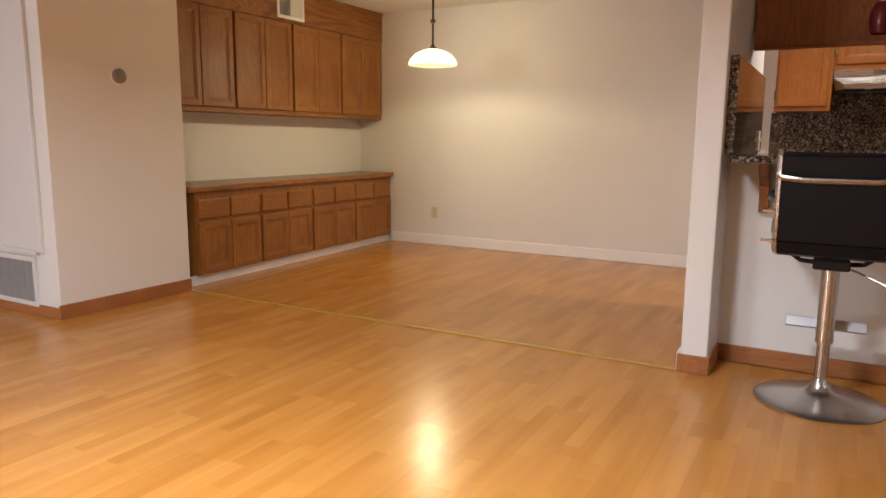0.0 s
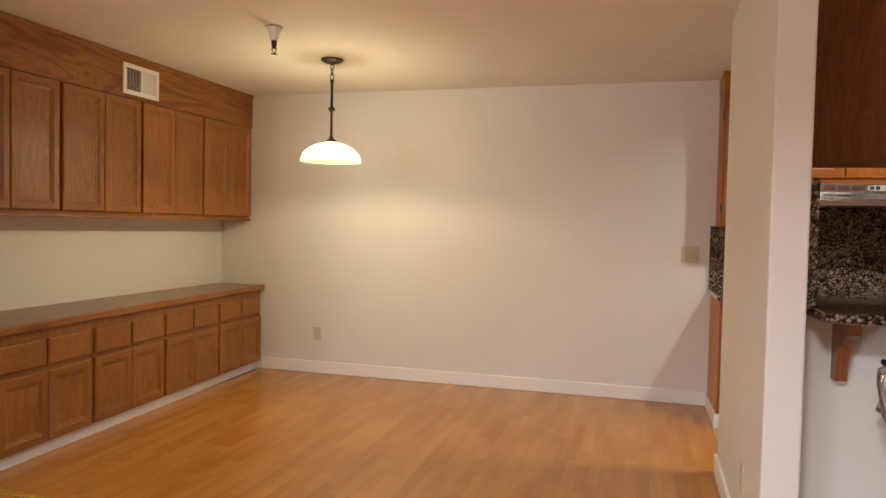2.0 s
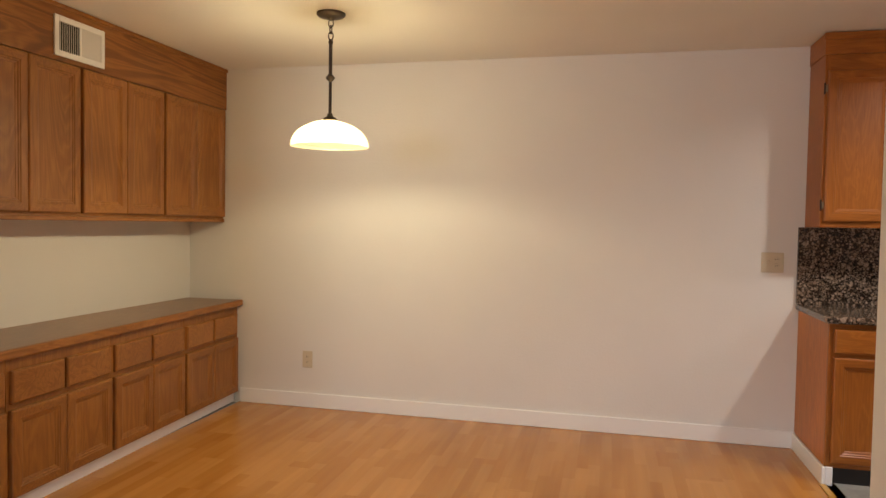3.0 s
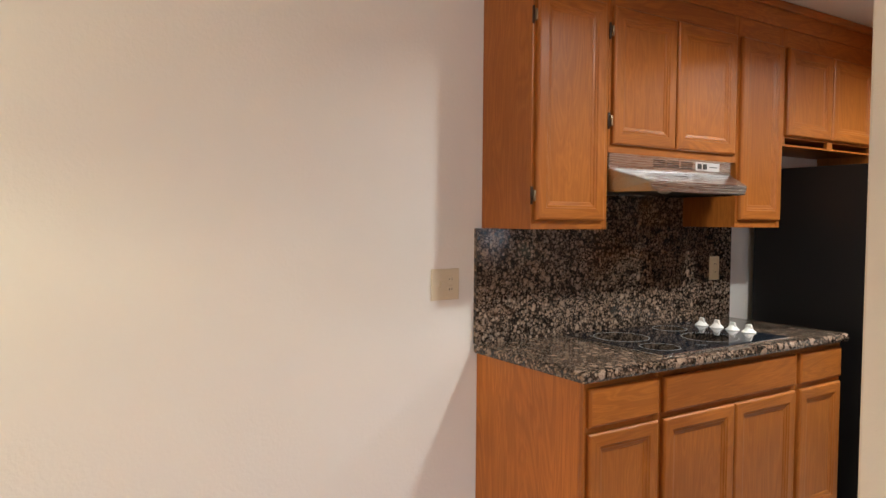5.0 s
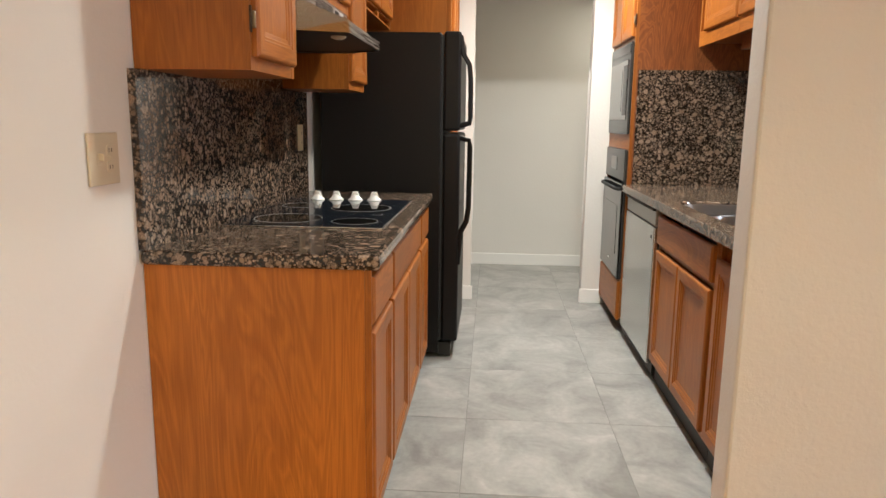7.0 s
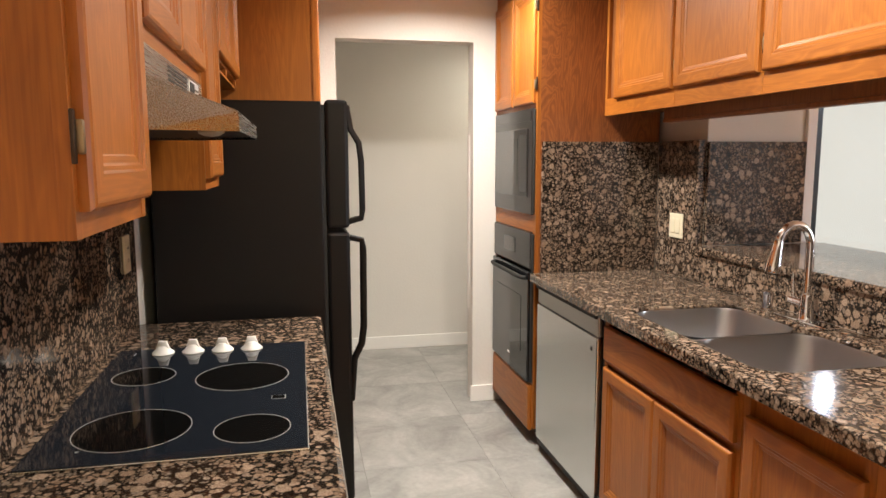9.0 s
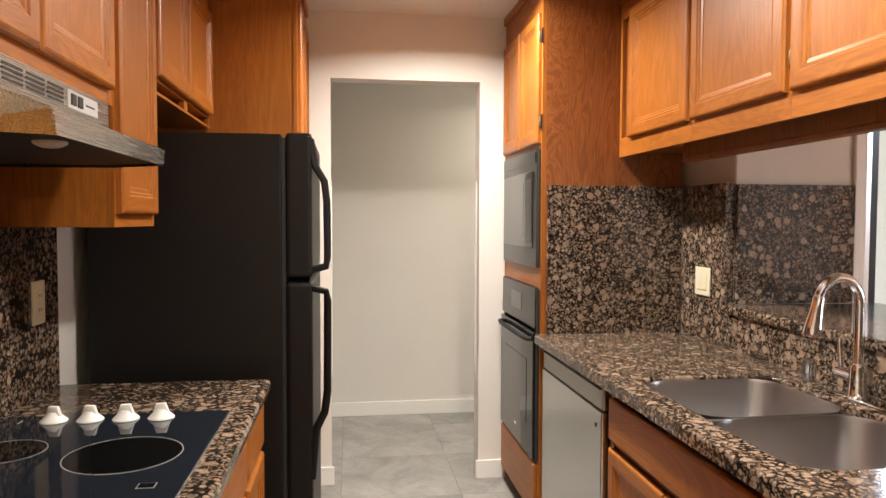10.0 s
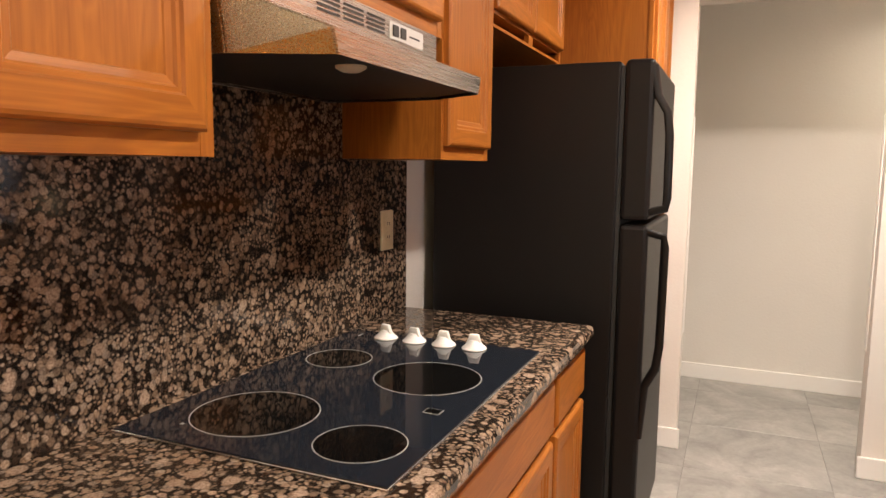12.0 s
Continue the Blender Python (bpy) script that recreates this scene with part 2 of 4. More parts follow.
def prism(points, z0, z1, r=0.0):
    """An upright block over a plan outline given anticlockwise."""
    bm = bmesh.new()
    low = [bm.verts.new((x, y, z0)) for x, y in points]
    top = [bm.verts.new((x, y, z1)) for x, y in points]
    n = len(points)
    bm.faces.new(low[::-1])
    bm.faces.new(top)
    for i in range(n):
        bm.faces.new((low[i], low[(i + 1) % n], top[(i + 1) % n], top[i]))
    if r:
        bmesh.ops.bevel(bm, geom=[e for e in bm.edges if abs(e.verts[0].co.z - e.verts[1].co.z) > 0.01], offset=r, segments=2, affect="EDGES", profile=0.5)
    return bm


def block(*a, r=0.0):
    return box(bmesh.new(), *a, r=r)


def lathe(bm, profile, centre=(0, 0, 0), steps=32, axis="z"):
    """Turn a profile of (radius, height) round an upright axis."""
    rows = []
    for rad, h in profile:
        row = []
        for i in range(steps):
            a = 2 * math.pi * i / steps
            p = Vector((rad * math.cos(a), rad * math.sin(a), h))
            if axis == "y":
                p = Vector((p.x, p.z, p.y))
            if axis == "x":
                p = Vector((p.z, p.x, p.y))
            row.append(bm.verts.new(Vector(centre) + p))
        rows.append(row)
    for a, b in zip(rows, rows[1:]):
        for i in range(steps):
            bm.faces.new((a[i], a[(i + 1) % steps], b[(i + 1) % steps], b[i]))
    ring = tuple(profile[0]) == tuple(profile[-1])
    if profile[0][0] > 1e-4 and not ring:
        bm.faces.new(rows[0])
    if profile[-1][0] > 1e-4 and not ring:
        bm.faces.new(rows[-1])
    bmesh.ops.remove_doubles(bm, verts=bm.verts, dist=1e-6)
    bmesh.ops.recalc_face_normals(bm, faces=bm.faces)
    return bm


def tube(bm, points, rad, steps=10, flat=1.0):
    """A round bar along a line of points."""
    pts = [Vector(p) for p in points]
    rows = []
    side = None
    for i, p in enumerate(pts):
        d = (pts[min(i + 1, len(pts) - 1)] - pts[max(i - 1, 0)]).normalized()
        if side is None:
            side = d.orthogonal().normalized()
        side = (side - d * side.dot(d)).normalized()
        up = d.cross(side)
        rows.append([bm.verts.new(p + rad * (math.cos(a) * side + flat * math.sin(a) * up)) for a in (2 * math.pi * k / steps for k in range(steps))])
    for a, b in zip(rows, rows[1:]):
        for i in range(steps):
            bm.faces.new((a[i], a[(i + 1) % steps], b[(i + 1) % steps], b[i]))
    bm.faces.new(rows[0])
    bm.faces.new(rows[-1])
    bmesh.ops.recalc_face_normals(bm, faces=bm.faces)
    return bm


def arc(cx, cz, rad, a0, a1, n):
    return [(cx + rad * math.cos(radians(a0 + (a1 - a0) * i / n)), cz + rad * math.sin(radians(a0 + (a1 - a0) * i / n))) for i in range(n + 1)]


def finish(ob, bm, mats, smooth):
    bm.to_mesh(ob.data)
    bm.free()
    for m in mats if isinstance(mats, (list, tuple)) else [mats]:
        ob.data.materials.append(m)
    if smooth:
        ob.data.shade_smooth()
        ob.data.set_sharp_from_angle(angle=radians(38))
    return ob


def part(name, bm, mats, parent=None, label="", smooth=False):
    ob = finish(new(name, bpy.data.meshes.new(name)), bm, mats, smooth)
    ob.parent = parent
    return tagged(ob, label=label) if label else ob


def thing(name, label, category, xyz=(0, 0, 0), turn=0.0, group="", kind=""):
    ob = new(name)
    ob.empty_display_size = 0.1
    ob.matrix_world = pose(*xyz, 0, 0, turn)
    return tagged(ob, label, category, group, kind)


def setting(name, bm, mats, label="", smooth=False):
    return tagged(part(name, bm, mats, None, "", smooth), label, kind="structure")


# a door or drawer front: nested rings, so the moulding is real; front looks to -y, lower left corner at (0, 0, 0)
def front(w, h, t=0.02, raised=True):
    bm = bmesh.new()
    rings = [(0, 0.0), (0, t - 0.007), (0.004, t - 0.002), (0.009, t)]
    if raised:
        f = min(0.055, w * 0.2)
        rings += [(f - 0.010, t), (f - 0.006, t - 0.004), (f, t - 0.004), (f + 0.004, t - 0.008), (f + 0.014, t - 0.010), (f + 0.016, t - 0.012)]
    rows = []
    for i, d in rings:
        rows.append([bm.verts.new((x, -d, z)) for x, z in ((i, i), (w - i, i), (w - i, h - i), (i, h - i))])
    for a, b in zip(rows, rows[1:]):
        for i in range(4):
            fc = bm.faces.new((a[i], a[(i + 1) % 4], b[(i + 1) % 4], b[i]))
            fc.material_index = 1 if i in (0, 2) else 0
    bm.faces.new(rows[-1]).material_index = 0 if raised or h > w else 1
    bm.faces.new(rows[0][::-1])
    bmesh.ops.recalc_face_normals(bm, faces=bm.faces)
    return bm


def add_front(name, parent, x, y, z, w, h, mats, raised=True, turn=0.0, label="", hinge=None, thick=0.02):
    """turn 0 looks to -y, 180 to +y (x is then its eastern edge), 90 to +x."""
    ob = part(name, front(w, h, thick, raised), mats, parent, label)
    ob.matrix_local = pose(x, y, z, 0, 0, turn)
    if hinge is not None:
        for zz in (0.07, h - 0.12):
            bm = bmesh.new()
            away = -1 if hinge == 0.0 else 1
            box(bm, hinge * w + away * 0.005 - 0.005, hinge * w + away * 0.005 + 0.005, -0.014, -0.001, zz, zz + 0.042, 0.003)
            part("hinge", bm, BRASS, ob, "small brass hinge knuckle", True)
            bm = box(bmesh.new(), hinge * w + away * 0.014 - 0.005, hinge * w + away * 0.014 + 0.005, -0.006, -0.0006, zz - 0.012, zz + 0.054, 0.002)
            part("hinge_plate", bm, BRONZE, ob, "dark metal hinge plate", True)
    return ob

# ---- the setting ----
setting("floor", block(-6.3, 4.6, -3.2, 7.1, -0.15, -0.012), GROUT, "subfloor under orange beech laminate boards")
setting("ceiling", block(-6.4, 5.9, -3.2, 7.2, CEIL, CEIL + 0.12), CEILP, "smooth cream painted ceiling")
setting("wall_north", block(-4.6, 5.9, 7.0, 7.14, -0.1, CEIL), WALL, "cream painted wall of the dining area")
setting("wall_partition", prism([(-0.090, 4.02), (0.036, 4.02), (0.056, 5.452), (-0.068, 5.460)], 0.0, CEIL, r=0.008), WALL, "white painted partition wall end beside the kitchen")
setting("wall_half", block(0.034, 2.0, 4.32, 4.60, 0.0, 1.035), WALL, "white half wall under the breakfast bar")
setting("wall_stub", block(2.0, 4.55, 4.05, 4.60, 0.0, CEIL, r=0.005), WALL, "painted wall stub at the end of the bar")
setting("wall_closet", block(-6.3, -3.62, 3.03, 4.03, 0.0, CEIL, r=0.005), WALL, "cream painted closet wall with thermostat")
# West and south walls are out of view, assumed to close the room.
setting("wall_living_west", block(-6.4, -6.3, -3.2, 3.03, 0.0, CEIL), WALL)
bm = bmesh.new()
box(bm, -6.4, -4.7, -3.32, -3.2, 0.0, CEIL)
box(bm, -2.5, 4.6, -3.32, -3.2, 0.0, CEIL)
box(bm, -4.7, -2.5, -3.32, -3.2, 0.0, 0.8)
box(bm, -4.7, -2.5, -3.32, -3.2, 2.1, CEIL)
setting("wall_living_south", bm, WALL)
# Window is assumed and out of view; it only houses the added fill lamp.
w = thing("assumed_window", "assumed white framed window out of view, set round the fill lamp", "window", kind="structure")
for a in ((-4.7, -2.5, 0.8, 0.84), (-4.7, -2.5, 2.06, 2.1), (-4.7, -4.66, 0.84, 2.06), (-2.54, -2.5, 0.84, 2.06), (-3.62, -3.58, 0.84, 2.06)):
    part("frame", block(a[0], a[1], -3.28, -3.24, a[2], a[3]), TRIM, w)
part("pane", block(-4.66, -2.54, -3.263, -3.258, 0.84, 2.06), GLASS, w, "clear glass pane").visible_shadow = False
# Opaque board added behind the pane to block the world's light.
part("sky_stop", block(-4.68, -2.52, -3.226, -3.218, 0.82, 2.08), TRIM, w, "white board added to keep sky light out of the pane")
bm = bmesh.new()
box(bm, 4.5, 4.62, 1.95, 4.05, 0.0, CEIL)
box(bm, 4.5, 4.62, -3.2, -0.75, 0.0, CEIL)
box(bm, 4.5, 4.62, -0.75, 1.95, 2.31, CEIL)
setting("wall_living_east", bm, WALL)
TURN_W, TURN_U = 2.4, -0.9  # degrees; base and wall units are each turned to fit the camera's view
setting("wall_niche", block(-4.40, -4.215, 3.9, 7.06, 0, CEIL), WALL, "cream painted back wall of the buffet niche")
# kitchen end wall with the doorway
bm = bmesh.new()
box(bm, 3.09, 3.21, 4.60, 5.42, 0, CEIL)
box(bm, 3.09, 3.21, 6.205, 7.0, 0, CEIL)
box(bm, 3.09, 3.21, 5.42, 6.205, 2.13, CEIL)
setting("wall_east", bm, WALL, "cream wall with an open doorway")
setting("trim_doorway_north", block(3.165, 3.2095, 6.2005, 6.2048, 0.56, 1.61, r=0.0015), TRIM, "white corner guard on the doorway jamb")
setting("trim_doorway_south", block(3.165, 3.2095, 5.4202, 5.4245, 0.56, 1.61, r=0.0015), TRIM, "white corner guard on the doorway jamb")
bm = bmesh.new()
box(bm, 4.37, 4.5, 4.60, 7.0, 0, CEIL)
setting("wall_hall", bm, WALL, "cream hall wall beyond the doorway")

# baseboards
setting("baseboard_north", block(-3.78, 0.03, 6.984, 7.0, 0, 0.105, r=0.004), TRIM, "white painted baseboard")
setting("baseboard_hall", block(4.355, 4.37, 4.62, 6.98, 0, 0.10, r=0.004), TRIM, "white painted baseboard")
setting("baseboard_doorway_south", block(3.075, 3.09, 5.27, 5.435, 0, 0.10, r=0.004), TRIM, "white painted baseboard")
setting("baseboard_doorway_north", block(3.075, 3.09, 6.19, 6.325, 0, 0.10, r=0.004), TRIM, "white painted baseboard")
setting("baseboard_partition_west", prism([(-0.106, 4.008), (-0.090, 4.02), (-0.068, 5.460), (-0.082, 5.474)], 0, 0.10), TRIM, "white painted baseboard")
setting("baseboard_partition_north", prism([(-0.068, 5.460), (0.056, 5.452), (0.056, 5.467), (-0.082, 5.474)], 0, 0.10), TRIM, "white painted baseboard")
setting("baseboard_partition_south", block(-0.103, 0.048, 4.006, 4.02, 0, 0.09, r=0.003), BASEWOOD, "orange wood-look base moulding")
setting("baseboard_partition_east", block(0.034, 0.048, 4.02, 4.306, 0, 0.09, r=0.003), BASEWOOD, "orange wood-look base moulding")
setting("baseboard_half_wall", block(0.034, 2.0, 4.306, 4.32, 0, 0.09, r=0.003), BASEWOOD, "orange wood-look base moulding")
setting("baseboard_closet_east", block(-3.62, -3.606, 3.016, 4.03, 0, 0.09, r=0.003), BASEWOOD, "orange wood-look base moulding")
setting("baseboard_closet_south", block(-6.3, -3.62, 3.016, 3.03, 0, 0.07, r=0.003), BASEWOOD, "orange wood-look base moulding")
setting("baseboard_stub", block(2.0, 4.5, 4.036, 4.05, 0, 0.09, r=0.003), BASEWOOD, "orange wood-look base moulding")
setting("trim_bar_corner", block(1.985, 2.03, 4.04, 4.095, 1.072, CEIL, r=0.006), TRIM, "white corner trim beside the bar")
# Golden base colour is lifted to include the bright reflection along the strip.
STRIPM = material("oak_threshold", 0.28, 0.0, (0.46, 0.25, 0.035))[0]
setting("threshold_strip", block(-3.63, -0.103, 4.005, 4.04, 0.0, 0.007, r=0.003), STRIPM, "narrow golden threshold strip across the laminate")
setting("threshold_kitchen", block(-0.005, 0.03, 5.474, 6.37, 0.0, 0.008, r=0.003), STRIPM, "narrow threshold strip at the kitchen tile")


# ---- dining area: buffet along the west wall ----
def buffet_base(k):
    """One base unit: two drawers over two doors; local x looks into the room, y runs along the wall."""
    t = thing("buffet_base_cabinet", "brown oak base cabinet with two drawers over two panel doors", "cabinet", (-3.79, 7.0, 0), TURN_W, "buffet base cabinets")
    y1, w = -0.034 - k * 0.703, 0.703
    y0 = y1 - w
    part("body", block(-0.50, -0.018, y0, y1, 0.079, 0.725), BUFV, t)
    part("face_frame", frame_mesh(y0, y1, 0.079, 0.725, -0.018, -0.008), BUFV, t)
    for j in range(2):
        yy = y0 + 0.015 + j * 0.341
        add_front("drawer", t, -0.008, yy + 0.006, 0.513, 0.322, 0.150, (BUFV, BUFY), False, 90)
        add_front("door", t, -0.008, yy, 0.084, 0.336, 0.402, (BUFV, BUFY), True, 90, thick=0.024)
    return t


def frame_mesh(y0, y1, z0, z1, x0, x1):
    bm = bmesh.new()
    e = 0.0015
    box(bm, x0, x1, y0 + e, y0 + 0.03, z0, z1)
    box(bm, x0, x1, y1 - 0.03, y1 - e, z0, z1)
    box(bm, x0, x1 - 0.001, y0 + 0.03, y1 - 0.03, z1 - (0.075 if z0 < 1 else 0.04), z1)
    box(bm, x0, x1 - 0.001, y0 + 0.03, y1 - 0.03, z0, z0 + 0.03)
    box(bm, x0, x1 - 0.001, y0 + 0.03, y1 - 0.03, 0.470 if z0 < 1 else 2.14, 0.53 if z0 < 1 else 2.18)
    return bm


def buffet_upper(k):
    t = thing("buffet_wall_cabinet", "brown oak wall cabinet with two tall panel doors", "cabinet", (-3.79, 7.0, 0), TURN_U, "buffet wall cabinets")
    y1, w = -0.012 - k * 0.708, 0.708
    y0 = y1 - w
    part("body", block(-0.42, -0.148, y0 + 0.001, y1 - 0.001, 1.362, 2.17), BUFV, t)
    part("face_frame", frame_mesh(y0, y1, 1.362, 2.17, -0.148, -0.138), BUFV, t)
    for j in range(2):
        yy = y0 + 0.011 + j * 0.3445
        add_front("door", t, -0.138, yy, 1.378, 0.3415, 0.788, (BUFV, BUFY), True, 90, thick=0.026)
    return t


for k in range(4):
    buffet_base(k)
    buffet_upper(k)
t = thing("buffet_countertop", "long brown wood-edged countertop on the buffet cabinets", "countertop", (-3.79, 7.0, 0), TURN_W)
TOPM = oak("buffet_top_laminate", "y", (0.30, 0.17, 0.085), (0.22, 0.12, 0.06), 0.3)
part("top", block(-0.56, 0.006, -2.93, -0.004, 0.725, 0.764, r=0.004), TOPM, t)
part("front_edge", block(0.006, 0.026, -2.93, -0.004, 0.722, 0.765, r=0.006), BUFY, t, "brown oak edge strip")
t = thing("buffet_soffit_panel", "brown oak soffit panel above the wall cabinets", "panel", (-3.79, 7.0, 0), TURN_U)
part("board", block(-0.42, -0.121, -2.93, -0.003, 2.1705, CEIL - 0.002), BUFS, t)
part("cornice", block(-0.121, -0.109, -2.93, -0.003, CEIL - 0.028, CEIL - 0.003, r=0.004), BUFY, t)
part("bottom_rail", block(-0.42, -0.123, -2.93, -0.02, 1.338, 1.361, r=0.003), BUFY, t)
t = thing("buffet_baseboard", "white painted baseboard under the buffet cabinets", "baseboard", (-3.79, 7.0, 0), TURN_W, kind="structure")
part("board", block(-0.052, -0.034, -2.97, -0.016, 0, 0.078, r=0.004), TRIM, t)
part("end", block(-0.052, 0.000, -2.99, -2.97, 0, 0.105, r=0.003), TRIM, t)
part("filler", block(-0.50, -0.020, -0.0335, -0.006, 0.079, 0.725), BUFV, t, "brown oak filler strip")

# supply register in the soffit
t = thing("wall_register", "white metal air register set in the oak soffit", "air vent", (-3.78, 7.0, 0), TURN_U)
bm = bmesh.new()
Y0, Y1, Z0, Z1 = -1.620, -1.265, 2.195, 2.405
for a in ((Y0, Y0 + 0.03, Z0, Z1), (Y1 - 0.03, Y1, Z0, Z1), (Y0 + 0.03, Y1 - 0.03, Z0, Z0 + 0.03), (Y0 + 0.03, Y1 - 0.03, Z1 - 0.03, Z1)):
    box(bm, -0.131, -0.120, *a, 0.002)
part("frame", bm, TRIM, t)
part("duct", block(-0.131, -0.1295, Y0 + 0.03, Y1 - 0.03, Z0 + 0.03, Z1 - 0.03), DARK, t)
part("mullion", block(-0.1295, -0.121, (Y0 + Y1) / 2 - 0.006, (Y0 + Y1) / 2 + 0.006, Z0 + 0.03, Z1 - 0.03), TRIM, t)
for j in range(10):
    for half, lean in ((0, -50), (1, 50)):
        bm = bmesh.new()
        box(bm, -0.007, 0.007, -0.0012, 0.0012, 0, Z1 - Z0 - 0.06)
        s = part("slat", bm, TRIM, t)
        s.matrix_local = pose(-0.1225, Y0 + 0.038 + half * 0.156 + j * 0.0148, Z0 + 0.03, 0, 0, lean)


# ---- pendant lamp over the dining area ----
def glow_glass(name, color, emit, through_light=0.3, clear=0.0):
    m, nt, b = material(name, 0.35, 0, color)
    v = coords(nt)
    c = ramp(nt, noise_tex(nt, v, 9, 4, 0.6, 1.5), [(0.3, [k * 0.86 for k in color]), (0.7, color)])
    nt.links.new(c, b.inputs["Base Color"])
    tr = nt.nodes.new("ShaderNodeBsdfTranslucent")
    nt.links.new(c, tr.inputs["Color"])
    mx = nt.nodes.new("ShaderNodeMixShader")
    mx.inputs[0].default_value = through_light
    out = nt.nodes["Material Output"]
    nt.links.new(b.outputs[0], mx.inputs[1])
    nt.links.new(tr.outputs[0], mx.inputs[2])
    last = mx
    if clear:
        last = nt.nodes.new("ShaderNodeMixShader")
        last.inputs[0].default_value = clear
        nt.links.new(mx.outputs[0], last.inputs[1])
        nt.links.new(nt.nodes.new("ShaderNodeBsdfTransparent").outputs[0], last.inputs[2])
    nt.links.new(last.outputs[0], out.inputs["Surface"])
    if emit:
        b.inputs["Emission Color"].default_value = (1.0, 0.86, 0.58, 1)
        b.inputs["Emission Strength"].default_value = emit
    return m


SHADE = glow_glass("alabaster_glass", (0.60, 0.56, 0.40), 0.0, 0.85, 0.62)
RIM = glow_glass("alabaster_rim", (0.60, 0.56, 0.40), 0.0, 0.8, 0.62)
t = thing("pendant_lamp", "lit alabaster dome pendant lamp on a dark bronze rod", "lamp", (-2.60, 5.85, 0))
dome = [(0.208 * math.cos(radians(a)) ** 1.02, 1.767 + 0.131 * math.sin(radians(a))) for a in range(3, 82, 6)] + [(0.03, 1.897)]
inner = [(max(r_ - 0.006, 0.02), z - 0.006) for r_, z in dome[::-1]]
band = [(0.202, 1.759), (0.2100, 1.760), (0.2106, 1.769), (0.2080, 1.774)]
part("rim_band", lathe(bmesh.new(), band + [(0.2040, 1.774), (0.202, 1.759)], steps=56), RIM, t, "cream alabaster rim band", True)
part("shade", lathe(bmesh.new(), dome + inner + [dome[0]], steps=56), SHADE, t, "cream alabaster glass dome", True)
part("fitter", lathe(bmesh.new(), [(0.0, 1.942), (0.013, 1.937), (0.017, 1.922), (0.036, 1.911), (0.042, 1.899), (0.038, 1.894), (0.0, 1.893)]), BRONZE, t, "", True)
part("rod", lathe(bmesh.new(), [(0.0085, 1.937), (0.0085, 2.106), (0.013, 2.111), (0.023, 2.121), (0.025, 2.129), (0.019, 2.137), (0.0095, 2.147), (0.0095, 2.308), (0.0145, 2.318), (0.0065, 2.332), (0.0, 2.334)], steps=16), BRONZE, t, "", True)
for i in range(3):
    ring = [(0.0135 * math.cos(a), 0.0, 0.023 * math.sin(a)) for a in (2 * math.pi * j / 14 for j in range(15))]
    link = part("chain_link", tube(bmesh.new(), ring, 0.0034, 6), BRONZE, t, "", True)
    link.matrix_local = pose(0, 0, 2.350 + i * 0.034, 0, 0, 90 * (i % 2))
part("canopy", lathe(bmesh.new(), [(0.0, 2.430), (0.010, 2.431), (0.016, 2.438), (0.045, 2.444), (0.068, 2.452), (0.077, 2.461), (0.077, 2.4695), (0.0, 2.4695)]), BRONZE, t, "", True)
part("bulb_holder", lathe(bmesh.new(), [(0.0, 1.893), (0.018, 1.893), (0.018, 1.852), (0.0, 1.852)], steps=16), TRIM, t, "", True)


# ---- sprinklers, plates, thermostat ----
def sprinkler(x, y):
    t = thing("fire_sprinkler", "small ceiling fire sprinkler with a white escutcheon", "sprinkler", (x, y, 0), group="ceiling sprinklers")
    part("escutcheon", lathe(bmesh.new(), [(0.0, 2.392), (0.024, 2.392), (0.027, 2.410), (0.035, 2.440), (0.046, 2.463), (0.047, 2.4655), (0.0, 2.4655)], steps=24), TRIM, t, "", True)
    part("gap_ring", lathe(bmesh.new(), [(0.0, 2.4656), (0.0485, 2.4656), (0.0485, 2.4698), (0.0, 2.4698)], steps=24), DARK, t, "", True)
    part("body", lathe(bmesh.new(), [(0.0, 2.345), (0.012, 2.345), (0.012, 2.36), (0.016, 2.362), (0.016, 2.39), (0.0, 2.39)], steps=12), BRONZE, t, "", True)
    bm = bmesh.new()
    tube(bm, [(-0.014, 0, 2.35), (-0.013, 0, 2.335), (0, 0, 2.318), (0.013, 0, 2.335), (0.014, 0, 2.35)], 0.003, 6)
    part("arm", bm, BRONZE, t, "", True)
    part("deflector", lathe(bmesh.new(), [(0.0, 2.312), (0.018, 2.312), (0.018, 2.316), (0.0, 2.318)], steps=16), BRONZE, t, "", True)
    return t


sprinkler(-2.60, 5.05)
sprinkler(1.20, 6.26)


def plate(name, label, category, m, w, h, mat, kind):
    """A cover plate whose face looks to local -y."""
    t = thing(name, label, category)
    bm = bmesh.new()
    box(bm, -w / 2, w / 2, -0.007, 0, -h / 2, h / 2, 0.003)
    part("cover", bm, mat, t)
    n = 2 if w > 0.1 else 1
    for i in range(n):
        cx = (i - (n - 1) / 2) * 0.046
        sort = kind[i % len(kind)]
        if sort == "o":
            for s in (-0.02, 0.02):
                part("socket", lathe(bmesh.new(), [(0, -0.009), (0.015, -0.009), (0.017, -0.006), (0, -0.006)], (cx, 0, s), 20, "y"), mat, t, "", True)
                for dx in (-0.006, 0.006):
                    part("slot", block(cx + dx - 0.0012, cx + dx + 0.0012, -0.0096, -0.0085, s - 0.004, s + 0.005), DARK, t)
        elif sort == "s":
            part("toggle", block(cx - 0.004, cx + 0.004, -0.020, -0.006, -0.004, 0.014, r=0.002), mat, t)
